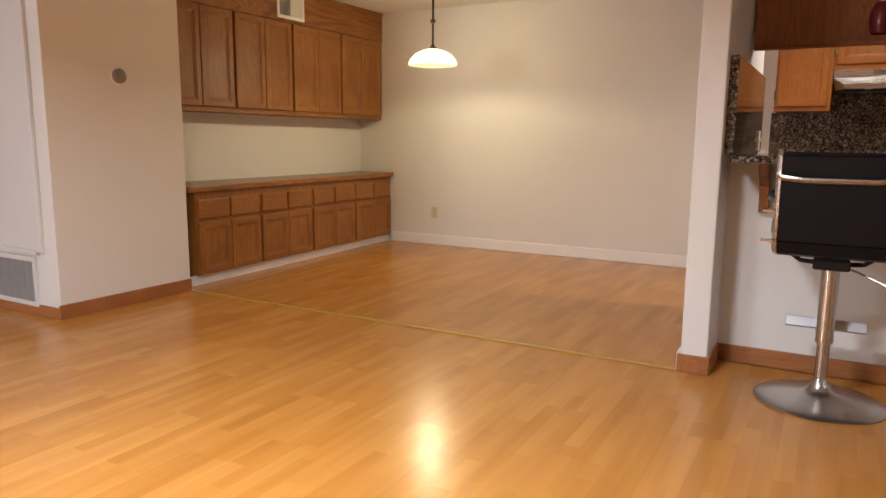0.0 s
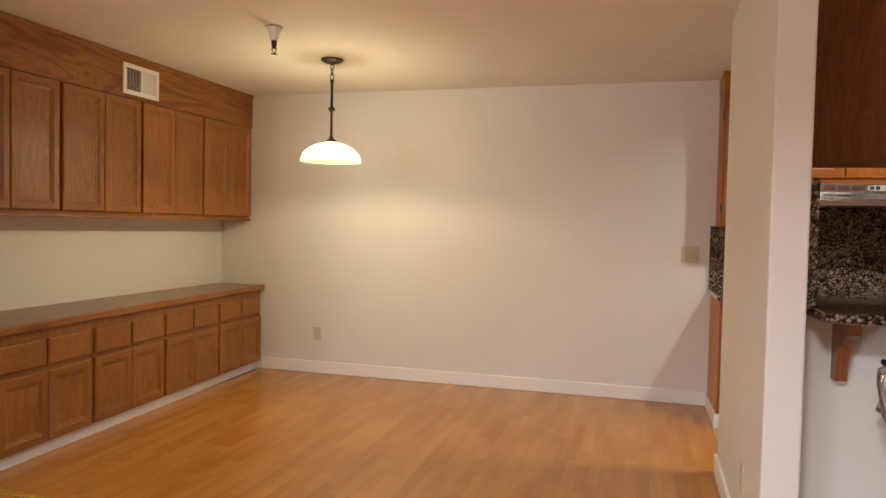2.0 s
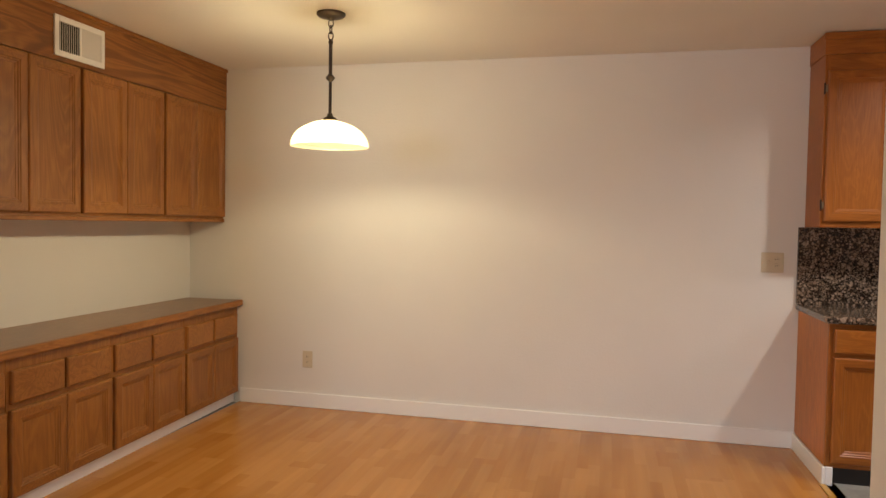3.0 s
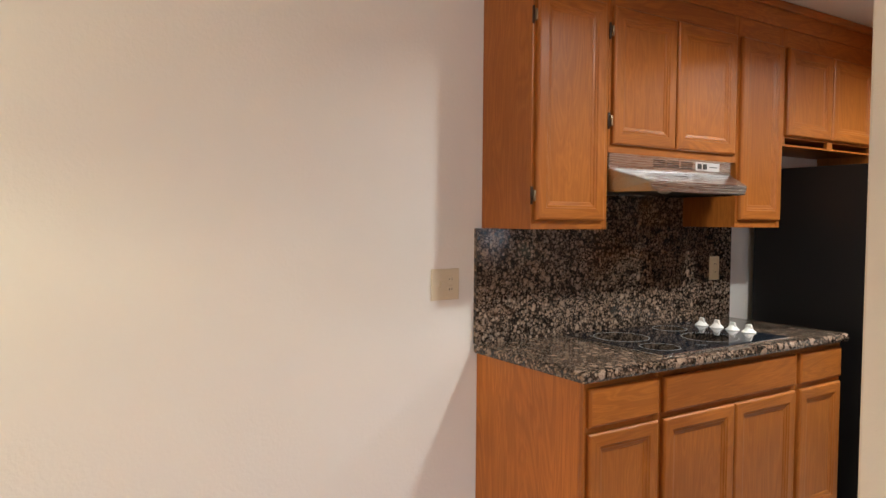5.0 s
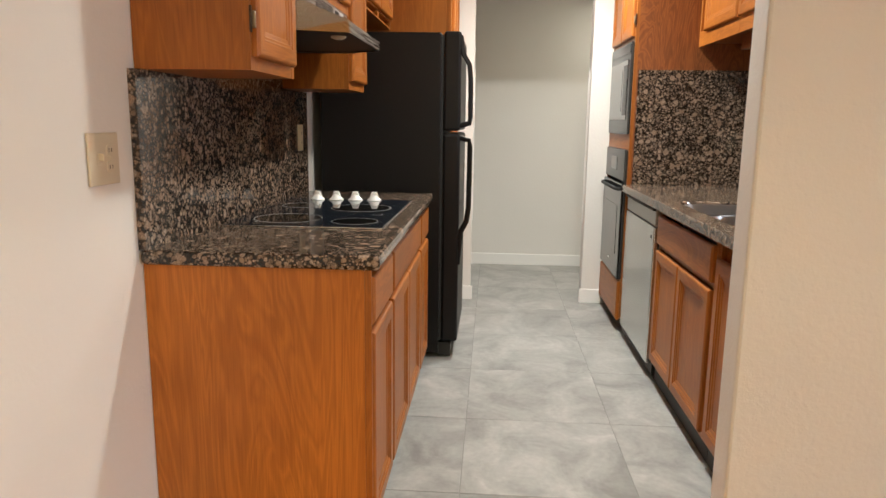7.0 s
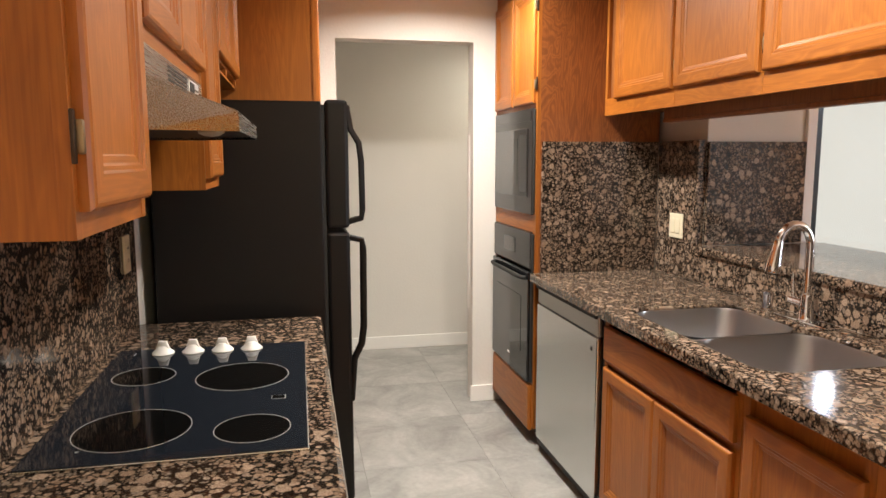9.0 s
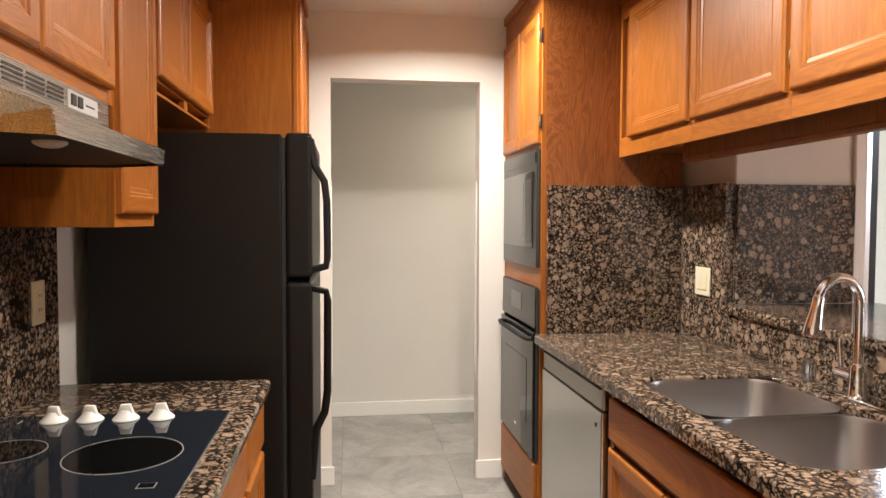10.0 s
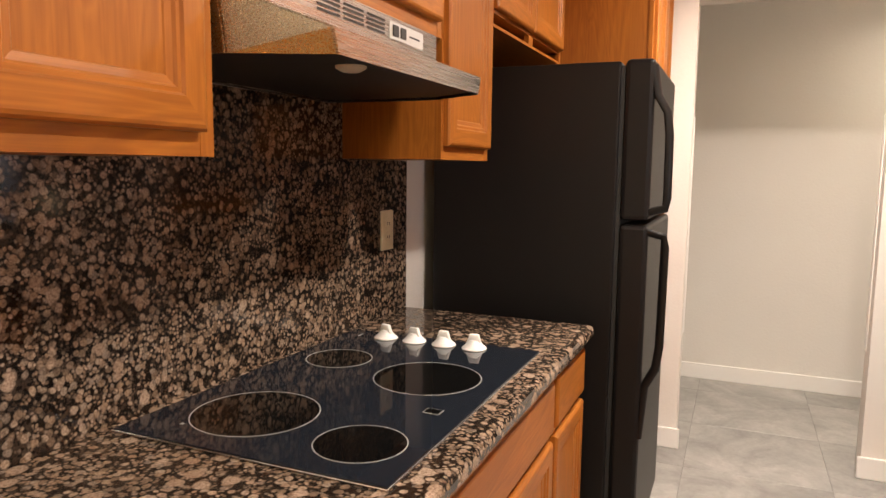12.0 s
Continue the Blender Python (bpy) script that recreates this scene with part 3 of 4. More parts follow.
            part("bezel", block(cx - 0.008, cx + 0.008, -0.0085, -0.006, -0.014, 0.014, r=0.001), mat, t)
        else:
            part("rocker", block(cx - 0.017, cx + 0.017, -0.011, -0.006, -0.034, 0.034, r=0.002), mat, t)
    t.matrix_world = m
    return t


plate("wall_outlet", "almond plastic double outlet low on the cream wall", "outlet", pose(-3.24, 7.0, 0.350), 0.076, 0.122, PLATE, "o")
plate("switch_plate", "almond plastic double plate with switch and outlet", "outlet", pose(-0.136, 7.0, 1.150), 0.130, 0.124, PLATE, "so")
plate("wall_outlet", "almond plastic outlet low on the partition wall", "outlet", pose(-0.0835, 4.45, 0.33, 0, 0, -90.9), 0.076, 0.122, PLATE, "o")
plate("wall_outlet", "ivory plastic outlet on the granite backsplash", "outlet", pose(1.507, 6.978, 1.166), 0.076, 0.122, PLATEW, "o")
plate("switch_plate", "ivory plastic double switch plate on the granite", "switch", pose(2.158, 4.642, 1.148, 0, 0, 180), 0.118, 0.118, PLATEW, "rr")
plate("switch_plate", "ivory plastic switch plate on the granite slab", "switch", pose(0.078, 5.24, 1.14, 0, 0, 90), 0.076, 0.122, PLATEW, "s")
t = thing("thermostat", "round grey wall thermostat on the cream wall", "thermostat", (-3.62, 3.526, 1.52))
part("base_ring", lathe(bmesh.new(), [(0.0, 0.0), (0.054, 0.0), (0.054, 0.008), (0.048, 0.012), (0, 0.012)], steps=32, axis="x"), TRIM, t, "", True)
part("dial", lathe(bmesh.new(), [(0.0, 0.012), (0.048, 0.012), (0.048, 0.026), (0.042, 0.032), (0.028, 0.035), (0, 0.036)], steps=32, axis="x"), material("grey_dial", 0.35, 0.6, (0.25, 0.24, 0.22))[0], t, "", True)

# ---- closet door and return grille on the closet wall ----
t = thing("door_closet", "white painted closet door in a moulded casing", "door", kind="structure")
part("panel", block(-4.70, -3.80, 3.012, 3.026, 0.425, 2.10, r=0.003), DOORP, t)
for x in (-3.80, -4.76):
    part("casing", block(x, x + 0.06, 3.005, 3.03, 0.41, 2.16, r=0.005), DOORP, t)
part("casing", block(-4.70, -3.80, 3.006, 3.03, 2.10, 2.16, r=0.005), DOORP, t)
part("casing", block(-4.70, -3.80, 3.004, 3.03, 0.392, 0.425, r=0.004), DOORP, t)
# Grey on the slats and bars carries the shade of the white grille.
GRILLE = paint("grille_slat_shade", (0.40, 0.385, 0.37), 0.45, 0.05)
t = thing("return_air_grille", "white louvred return air grille, shade painted grey on its slats", "air vent")
bm = bmesh.new()
for a in ((-4.62, -4.585, 0.055, 0.375), (-3.865, -3.83, 0.055, 0.375)):
    box(bm, a[0], a[1], 3.012, 3.03, a[2], a[3], 0.002)
for a in ((0.055, 0.085), (0.345, 0.375)):
    box(bm, -4.585, -3.865, 3.012, 3.03, *a, 0.002)
part("frame", bm, DOORP, t)
part("filter", block(-4.585, -3.865, 3.0285, 3.0298, 0.085, 0.345), DARK, t)
for j in range(21):
    s = part("slat", block(-4.585, -3.865, -0.0065, 0.0065, -0.001, 0.001), GRILLE, t)
    s.matrix_local = pose(0, 3.021, 0.092 + j * 0.0125, 40, 0, 0)
for j in range(22):
    part("bar", block(-4.552 + j * 0.032, -4.5495 + j * 0.032, 3.0135, 3.016, 0.085, 0.345), GRILLE, t)


# ---- kitchen, range side (north) ----
UF = 6.69  # front of the wall cabinets' frames


def kitchen_upper(x0, x1, z0, doors, label, top=2.255, hinges=(), slots=False):
    t = thing("kitchen_wall_cabinet", label, "cabinet", group="kitchen wall cabinets")
    low = z0 + 0.046 if slots else z0
    part("body", block(x0 + 0.0005, x1 - 0.0005, UF + 0.018, 6.998, low, 2.345), OAKV, t)
    e = 0.0008
    part("stile", block(x0 + e, x0 + 0.028, UF, UF + 0.018, z0, 2.345), OAKV, t)
    part("stile", block(x1 - 0.028, x1 - e, UF, UF + 0.018, z0, 2.345), OAKV, t)
    if slots:
        part("bottom_board", block(x0 + 0.001, x1 - 0.001, UF + 0.0185, 6.998, z0, z0 + 0.009), OAKX, t)
        part("rail", block(x0 + 0.028, x1 - 0.028, UF + 0.001, UF + 0.018, z0, z0 + 0.009), OAKX, t)
        part("rail", block(x0 + 0.028, x1 - 0.028, UF + 0.001, UF + 0.018, z0 + 0.040, z0 + 0.060), OAKX, t)
        mid = (x0 + x1) / 2
        part("slot_post", block(mid - 0.025, mid + 0.025, UF + 0.001, UF + 0.018, z0 + 0.0092, z0 + 0.0398), OAKV, t)
    else:
        part("rail", block(x0 + 0.028, x1 - 0.028, UF + 0.001, UF + 0.018, z0, z0 + 0.04), OAKX, t)
    part("rail", block(x0 + 0.028, x1 - 0.028, UF + 0.001, UF + 0.018, top - 0.02, 2.345), OAKX, t)
    part("backing", block(x0 + 0.028, x1 - 0.028, UF + 0.010, UF + 0.017, low + 0.04, top - 0.02), OAKV, t)
    for (a, b), h in zip(doors, hinges or [None] * len(doors)):
        rise = 0.050 if slots else 0.034
        add_front("door", t, a, UF, z0 + rise, b - a, top - z0 - rise, (OAKV, OAKX), True, 0, "", h)
    return t


kitchen_upper(0.04, 0.431, 1.372, [(0.055, 0.402)], "orange oak wall cabinet with one tall door", hinges=(0.0,))
kitchen_upper(0.432, 1.256, 1.678, [(0.446, 0.816), (0.824, 1.226)], "orange oak wall cabinet with two doors above the hood", hinges=(0.0, None))
kitchen_upper(1.257, 1.612, 1.380, [(1.272, 1.594)], "orange oak wall cabinet with one tall door", hinges=(None,))
kitchen_upper(1.613, 2.478, 1.780, [(1.635, 2.030), (2.036, 2.458)], "orange oak wall cabinet with two doors above the fridge", slots=True)
t = thing("kitchen_cornice", "orange oak frieze board along the cabinet tops", "moulding")
part("frieze", block(0.036, 2.478, UF - 0.006, 6.998, 2.346, CEIL - 0.002), OAKX, t)
part("crown", block(0.028, 2.478, UF - 0.022, UF - 0.006, CEIL - 0.045, CEIL - 0.003, r=0.006), OAKX, t)
# tall pantry beside the fridge
t = thing("pantry_cabinet", "tall orange oak pantry cabinet beside the fridge", "cabinet")
part("body", block(2.48, 3.088, 6.345, 6.998, 0.09, CEIL - 0.002), OAKV, t)
part("face_frame", block(2.478, 3.088, 6.33, 6.345, 0.09, CEIL - 0.003), OAKV, t)
part("toe_kick", block(2.49, 3.088, 6.40, 6.99, 0.0, 0.09), DARK, t)
part("crown", block(2.464, 3.088, 6.314, 6.33, CEIL - 0.045, CEIL - 0.004, r=0.006), OAKX, t)
for z, h in ((0.12, 1.52), (1.68, 0.66)):
    add_front("door", t, 2.515, 6.33, z, 0.265, h, (OAKV, OAKX))
    add_front("door", t, 2.79, 6.33, z, 0.265, h, (OAKV, OAKX))


def base_unit(x0, x1, fronts, label, face, turn, high=0.862):
    """A base cabinet; fronts: (kind, from, to, z0, z1). face: the y of the frame's front. turn 0 looks south, 180 north."""
    t = thing("kitchen_base_cabinet", label, "cabinet", group="kitchen base cabinets")
    s = 1 if turn == 0 else -1
    back = 6.998 if turn == 0 else 4.622
    ys = sorted((face + s * 0.018, back))
    part("body", block(x0 + 0.0006, x1 - 0.0006, *ys, 0.09, high), OAKV, t)
    fy = sorted((face, face + s * 0.018))
    part("stile", block(x0 + 0.001, x0 + 0.03, *fy, 0.09, 0.862), OAKV, t)
    part("stile", block(x1 - 0.03, x1 - 0.001, *fy, 0.09, 0.862), OAKV, t)
    fy = sorted((face + s * 0.001, face + s * 0.018))
    for z0, z1 in ((0.09, 0.12), (0.67, 0.715), (0.835, 0.862)):
        part("rail", block(x0 + 0.03, x1 - 0.03, *fy, z0, z1), OAKX, t)
    ky = sorted((face + s * 0.02, face + s * 0.035))
    part("toe_kick", block(x0 + 0.001, x1 - 0.001, *ky, 0, 0.09), DARK, t)
    for kind, a, b, z0, z1 in fronts:
        add_front(kind, t, a if turn == 0 else b, face, z0, b - a, z1 - z0, (OAKV, OAKX), kind == "door", turn)
    return t


N = 6.395
base_unit(0.031, 0.41, [("drawer", 0.05, 0.395, 0.705, 0.838), ("door", 0.05, 0.395, 0.115, 0.682)], "orange oak base cabinet with one drawer and door", N, 0)
base_unit(0.411, 1.285, [("drawer", 0.425, 1.265, 0.705, 0.838), ("door", 0.425, 0.842, 0.115, 0.682), ("door", 0.848, 1.265, 0.115, 0.682)], "orange oak cooktop base cabinet with two doors", N, 0)
base_unit(1.286, 1.64, [("drawer", 1.30, 1.625, 0.705, 0.838), ("door", 1.30, 1.625, 0.115, 0.682)], "narrow orange oak base cabinet with drawer", N, 0)
# Same oak in a brighter colour, standing for the light on this end.
ENDP = oak("oak_end_lit", "z", (0.56, 0.195, 0.028), (0.34, 0.108, 0.015), figure=0.5, bands=6.0)
t = thing("cabinet_end_panel", "orange oak end panel closing the range cabinets", "panel")
part("board", block(0.022, 0.0305, 6.399, 6.998, 0.10, 0.862), ENDP, t)
part("edge_strip", block(0.0215, 0.0305, 6.38, 6.3988, 0.10, 0.862, r=0.002), OAKV, t)
setting("baseboard_cabinet_end", block(0.006, 0.022, 6.36, 6.984, 0, 0.10, r=0.004), TRIM, "white baseboard on the cabinet end")
setting("baseboard_cabinet_front", block(0.022, 0.06, 6.36, 6.376, 0, 0.10, r=0.004), TRIM, "white baseboard return")

# range counter with its cutout left solid under the flush cooktop
t = thing("granite_countertop", "polished brown granite countertop on the range side", "countertop")
part("slab", block(0.0, 1.652, 6.356, 6.997, 0.8625, 0.902, r=0.013), GRANITE, t, "polished slab with rounded edge")
t = thing("granite_backsplash", "polished brown granite backsplash behind the cooktop", "backsplash")
part("slab", block(0.004, 0.431, 6.978, 6.999, 0.9022, 1.371), GRANITE, t)
part("slab", block(0.4315, 1.2565, 6.978, 6.999, 0.9022, 1.60), GRANITE, t)
part("slab", block(1.257, 1.650, 6.978, 6.999, 0.9022, 1.379), GRANITE, t)


def cooktop():
    t = thing("electric_cooktop", "black glass electric cooktop with four ringed burners", "cooktop", (0.865, 6.686, 0.902))
    w, d = 0.815, 0.535
    part("rim", block(-w / 2, w / 2, -d / 2, d / 2, 0.0, 0.005, r=0.002), STEELX, t, "thin metal rim")
    m, nt, b = material("cooktop_glass", 0.05, 0, (0.010, 0.013, 0.019))
    f = noise_tex(nt, coords(nt), 500, 2)
    nt.links.new(ramp(nt, f, [(0.45, (0.009, 0.012, 0.018)), (0.72, (0.022, 0.027, 0.036))]), b.inputs["Base Color"])
    part("glass", block(-w / 2 + 0.002, w / 2 - 0.002, -d / 2 + 0.002, d / 2 - 0.002, 0.001, 0.0075, r=0.0015), m, t)
    ringm = material("burner_ring_print", 0.3, 0, (0.30, 0.30, 0.29))[0]
    inner = material("burner_glass", 0.04, 0, (0.004, 0.004, 0.004))[0]
    for x, y, r in ((-0.242, 0.092, 0.116), (-0.285, -0.152, 0.078), (0.133, 0.146, 0.077), (0.084, -0.105, 0.116)):
        bn = part("burner", lathe(bmesh.new(), [(0, 0.0078), (r, 0.0078), (r, 0.0079), (0, 0.0080)], (x, y, 0), 56), inner, t, "", True)
        part("ring", lathe(bmesh.new(), [(r - 0.0011, 0.0076), (r + 0.0011, 0.0076), (r + 0.0011, 0.0083), (r - 0.0011, 0.0083), (r - 0.0011, 0.0076)], (x, y, 0), 64), ringm, bn, "printed white ring")
    part("indicator_frame", block(-0.113, -0.087, -0.217, -0.184, 0.0074, 0.0081), ringm, t)
    part("indicator", block(-0.111, -0.089, -0.215, -0.186, 0.0074, 0.0085), inner, t)
    part("mark", block(0.340, 0.366, 0.213, 0.216, 0.0074, 0.0081), ringm, t)
    part("mark", block(-0.345, -0.338, 0.17, 0.176, 0.0074, 0.0081), ringm, t)
    for i in range(4):
        y = 0.138 - i * 0.083
        kb = part("knob", lathe(bmesh.new(), [(0.0, 0.0074), (0.031, 0.0074), (0.0315, 0.010), (0.028, 0.0135), (0.022, 0.019), (0.0165, 0.025), (0.012, 0.030), (0.0, 0.031)], (0.353, y, 0), 28), WHITEP, t, "white plastic control knob", True)
        bm = bmesh.new()
        box(bm, -0.021, 0.021, -0.0065, 0.0065, 0.014, 0.045, 0.0045)
        for v in bm.verts:
            if v.co.z > 0.036:
                v.co.x *= 0.62
        g = part("grip", bm, WHITEP, kb, "", True)
        g.matrix_local = pose(0.353, y, 0, 0, 0, 75 + 6 * i)
    return t


cooktop()


HOODM = steel("hood_steel", "x", (0.47, 0.465, 0.46), 0.27)


def hood():
    """Under-cabinet range hood; local x along the wall, its back to the wall."""
    t = thing("range_hood", "brushed stainless under-cabinet range hood over the cooktop", "range hood")
    x0, x1, yb, yt, z0, z1 = 0.436, 1.212, 6.976, 6.684, 1.522, 1.677
    xa, xb, yf = 0.500, 1.118, 6.532  # the lip is narrower than the body
    bm = bmesh.new()
    plan = [(x0, yb), (x0, yt), (xa, yf), (xb, yf), (x1, yt), (x1, yb)]
    middle = (x0 + x1) / 2
    low = [bm.verts.new((x + (0.016 if x < middle else -0.016), y, z0)) for x, y in plan]
    mid = [bm.verts.new((x, y, 1.560 if y == yf else 1.617)) for x, y in plan]
    top = [bm.verts.new((x, y, z1)) for x, y in ((x0, yb), (x0, yt), (x1, yt), (x1, yb))]
    for i in range(6):
        j = (i + 1) % 6
        bm.faces.new((low[i], low[j], mid[j], mid[i]))
    bm.faces.new((mid[1], mid[2], mid[3], mid[4]))
    for a, b, c, d in ((0, 1, 1, 0), (1, 4, 2, 1), (4, 5, 3, 2), (5, 0, 0, 3)):
        bm.faces.new((mid[a], mid[b], top[c], top[d]))
    bm.faces.new(top)
    bmesh.ops.recalc_face_normals(bm, faces=bm.faces)
    bmesh.ops.bevel(bm, geom=[e for e in bm.edges if not e.is_boundary and e.calc_face_angle(0) > 0.2], offset=0.003, segments=2, affect="EDGES")
    part("shell", bm, HOODM, t)
    # Flat panel for the recessed underside; near-black colour carries its shade.
    bm = prism([(x0 + 0.02, yb - 0.01), (x0 + 0.02, yt), (xa + 0.02, yf + 0.008), (xb - 0.02, yf + 0.008), (x1 - 0.02, yt), (x1 - 0.02, yb - 0.01)][::-1], z0 + 0.006, z0 + 0.010)
    bmesh.ops.recalc_face_normals(bm, faces=bm.faces)
    part("underside", bm, material("hood_underside_shade", 0.55, 0.0, (0.010, 0.010, 0.010))[0], t, "flat underside with its shade painted near black")
    part("lamp_lens", lathe(bmesh.new(), [(0, 0.006), (0.015, 0.008), (0.026, 0.014), (0.028, 0.026), (0, 0.028)], (0.665, 6.600, z0 - 0.012), 20), material("lens_plastic", 0.3, 0, (0.6, 0.58, 0.5))[0], t, "", True)
    # grille louvres and the switch panel on the upright face
    for g in range(3):
        cx = 0.692 + g * 0.088
        for j in range(4):
            part("vent_slot", block(cx, cx + 0.074, yt - 0.0016, yt + 0.002, 1.6330 + j * 0.0088, 1.6375 + j * 0.0088), DARK, t)
    part("switch_panel", block(0.962, 1.128, yt - 0.0030, yt + 0.002, 1.629, 1.666, r=0.001), material("grey_switch_panel", 0.4, 0, (0.50, 0.49, 0.48))[0], t, "pale grey switch panel")
    for i in range(2):
        part("switch", block(0.974 + i * 0.036, 1.000 + i * 0.036, yt - 0.006, yt - 0.002, 1.636, 1.660, r=0.002), DARK, t, "black rocker switch")
    part("marking", block(1.055, 1.108, yt - 0.0036, yt - 0.0028, 1.645, 1.649), DARK, t)
    return t


hood()


def fridge():
    t = thing("refrigerator", "black top-freezer refrigerator with curved bar handles", "refrigerator", (1.80, 0, 0))
    w = 0.66
    part("body", block(0, w, 6.335, 6.95, 0.03, 1.684, r=0.006), FRIDGE, t)
    part("foot_grille", block(0.02, w - 0.02, 6.27, 6.335, 0.01, 0.085), DARK, t)
    part("gasket", block(0.012, w - 0.012, 6.322, 6.335, 0.10, 1.672), RUBBER, t)
    part("hinge_cover", block(w - 0.10, w - 0.02, 6.25, 6.36, 1.684, 1.70, r=0.004), FRIDGE, t)
    for name, z0, z1, h0, h1 in (("freezer_door", 1.205, 1.690, 1.235, 1.560), ("fridge_door", 0.095, 1.190, 0.705, 1.165)):
        d = part(name, block(0, w, 6.235, 6.322, z0, z1, r=0.014), FRIDGE, t)
        bm = bmesh.new()
        top, bot = (h1, h0)
        if name == "freezer_door":
            line = [(6.240, z1 - 0.02), (6.225, h1 + 0.02), (6.195, h1 - 0.03), (6.187, h1 - 0.10), (6.185, h0 + 0.04), (6.190, h0 + 0.008), (6.238, h0 - 0.004)]
        else:
            line = [(6.238, h1 + 0.004), (6.190, h1 - 0.008), (6.185, h1 - 0.04), (6.187, h0 + 0.11), (6.196, h0 + 0.04), (6.226, h0 - 0.02), (6.240, h0 - 0.19)]
        tube(bm, [(0.016, y, z) for y, z in line], 0.0105, 10, 1.35)
        part("handle", bm, FRIDGE, d, "curved black bar handle", True)
    return t


fridge()

# ---- kitchen, sink side (south) ----
S = 5.260
base_unit(0.29, 0.735, [("door", 0.306, 0.706, 0.115, 0.79)], "orange oak base cabinet with one full-height door", S, 180)
base_unit(0.736, 1.60, [("drawer", 0.755, 1.578, 0.69, 0.825), ("door", 0.755, 1.180, 0.115, 0.662), ("door", 1.186, 1.578, 0.115, 0.662)], "orange oak sink cabinet with false drawer front and doors", S, 180, 0.66)
t = thing("cabinet_filler", "orange oak filler strip beside the partition wall", "panel")
part("board", block(0.036, 0.289, 4.63, S, 0.09, 0.862), OAKV, t)
t = thing("dishwasher", "stainless dishwasher with a black control lip", "dishwasher")
part("tub", block(1.605, 2.375, 4.65, 5.255, 0.02, 0.855), DARK, t)
part("door", block(1.625, 2.330, 5.255, 5.283, 0.075, 0.760, r=0.006), STEELZ, t, "brushed steel door")
bm = bmesh.new()
box(bm, 1.625, 2.330, 5.255, 5.279, 0.764, 0.848, 0.006)
part("control_panel", bm, steel("control_steel", "x", (0.42, 0.41, 0.39), 0.35), t)
part("handle_lip", block(1.63, 2.325, 5.267, 5.291, 0.838, 0.856, r=0.003), RUBBER, t)
part("kick_plate", block(1.61, 2.37, 5.22, 5.24, 0.0, 0.07), DARK, t)
part("badge", block(1.67, 1.685, 5.2825, 5.2845, 0.70, 0.715), DARK, t)

# sink counter: four strips round the opening
X0, X1, YB, YF = 0.700, 1.520, 4.765, 5.215
t = thing("granite_sink_countertop", "polished brown granite countertop round the sink", "countertop")
bm = bmesh.new()
outer = [(0.0785, 4.640), (2.378, 4.640), (2.378, 5.306), (0.0785, 5.306)]
hole = []
for cx, cy, a0 in ((X0, YB, 180), (X1, YB, 270), (X1, YF, 0), (X0, YF, 90)):
    sx, sy = (1 if cx == X0 else -1), (1 if cy == YB else -1)
    for i in range(7):
        a = radians(a0 + 15 * i)
        hole.append((cx + sx * 0.09 + 0.09 * math.cos(a), cy + sy * 0.09 + 0.09 * math.sin(a)))


def ringfaces(bm, outer, hole, z, flip):
    """A flat slab face with a rounded hole, as four fans."""
    o = [bm.verts.new((x, y, z)) for x, y in outer]
    h = [bm.verts.new((x, y, z)) for x, y in hole]
    n = len(h)
    for c in range(4):
        seg = [h[(c * 7 + i) % n] for i in range(7)]
        for p, q in zip(seg, seg[1:]):
            bm.faces.new((o[c], p, q) if flip else (o[c], q, p))
        nxt = h[(c * 7 + 7) % n]
        quad = (o[c], seg[-1], nxt, o[(c + 1) % 4])
        bm.faces.new(quad if flip else quad[::-1])
    return o, h


o1, h1 = ringfaces(bm, outer, hole, 0.902, False)
o0, h0 = ringfaces(bm, outer, hole, 0.862, True)
for i in range(4):
    bm.faces.new((o0[i], o0[(i + 1) % 4], o1[(i + 1) % 4], o1[i]))
for i in range(len(h1)):
    bm.faces.new((h1[i], h1[(i + 1) % len(h1)], h0[(i + 1) % len(h1)], h0[i]))
bmesh.ops.recalc_face_normals(bm, faces=bm.faces)
edge = [e for e in bm.edges if e.verts[0] in (o1[2], o1[3]) and e.verts[1] in (o1[2], o1[3]) or e.verts[0] in h1 and e.verts[1] in h1]
bmesh.ops.bevel(bm, geom=edge, offset=0.009, segments=3, affect="EDGES", profile=0.5)
part("slab", bm, GRANITE, t)


def bowl(bm, x0, x1, y0, y1, ztop, depth, r=0.09):
    """One sink bowl with rounded corners."""
    rows = []
    for dz, inset in ((0, 0), (-0.012, 0.004), (-(depth - 0.04), 0.018), (-(depth - 0.012), 0.034), (-depth, 0.06)):
        row = []
        for cx, cy, a0 in ((x0, y0, 180), (x1, y0, 270), (x1, y1, 0), (x0, y1, 90)):
            sx, sy = (1 if cx == x0 else -1), (1 if cy == y0 else -1)
            for i in range(6):
                a = radians(a0 + 18 * i)
                rr = max(r - inset * 0.3, 0.02)
                row.append(bm.verts.new((cx + sx * (inset + rr) + rr * math.cos(a), cy + sy * (inset + rr) + rr * math.sin(a), ztop + dz)))
        rows.append(row)
    n = len(rows[0])
    for a, b in zip(rows, rows[1:]):
        for i in range(n):
            bm.faces.new((a[i], a[(i + 1) % n], b[(i + 1) % n], b[i]))
    bm.faces.new(rows[-1])
    return rows[0]


t = thing("kitchen_sink", "undermount stainless double-bowl kitchen sink", "sink")
bm = bmesh.new()
bowl(bm, 1.112, X1 - 0.002, YB + 0.002, YF - 0.002, 0.890, 0.20)
part("bowl", bm, SINKM, t, "", True)
bm = bmesh.new()
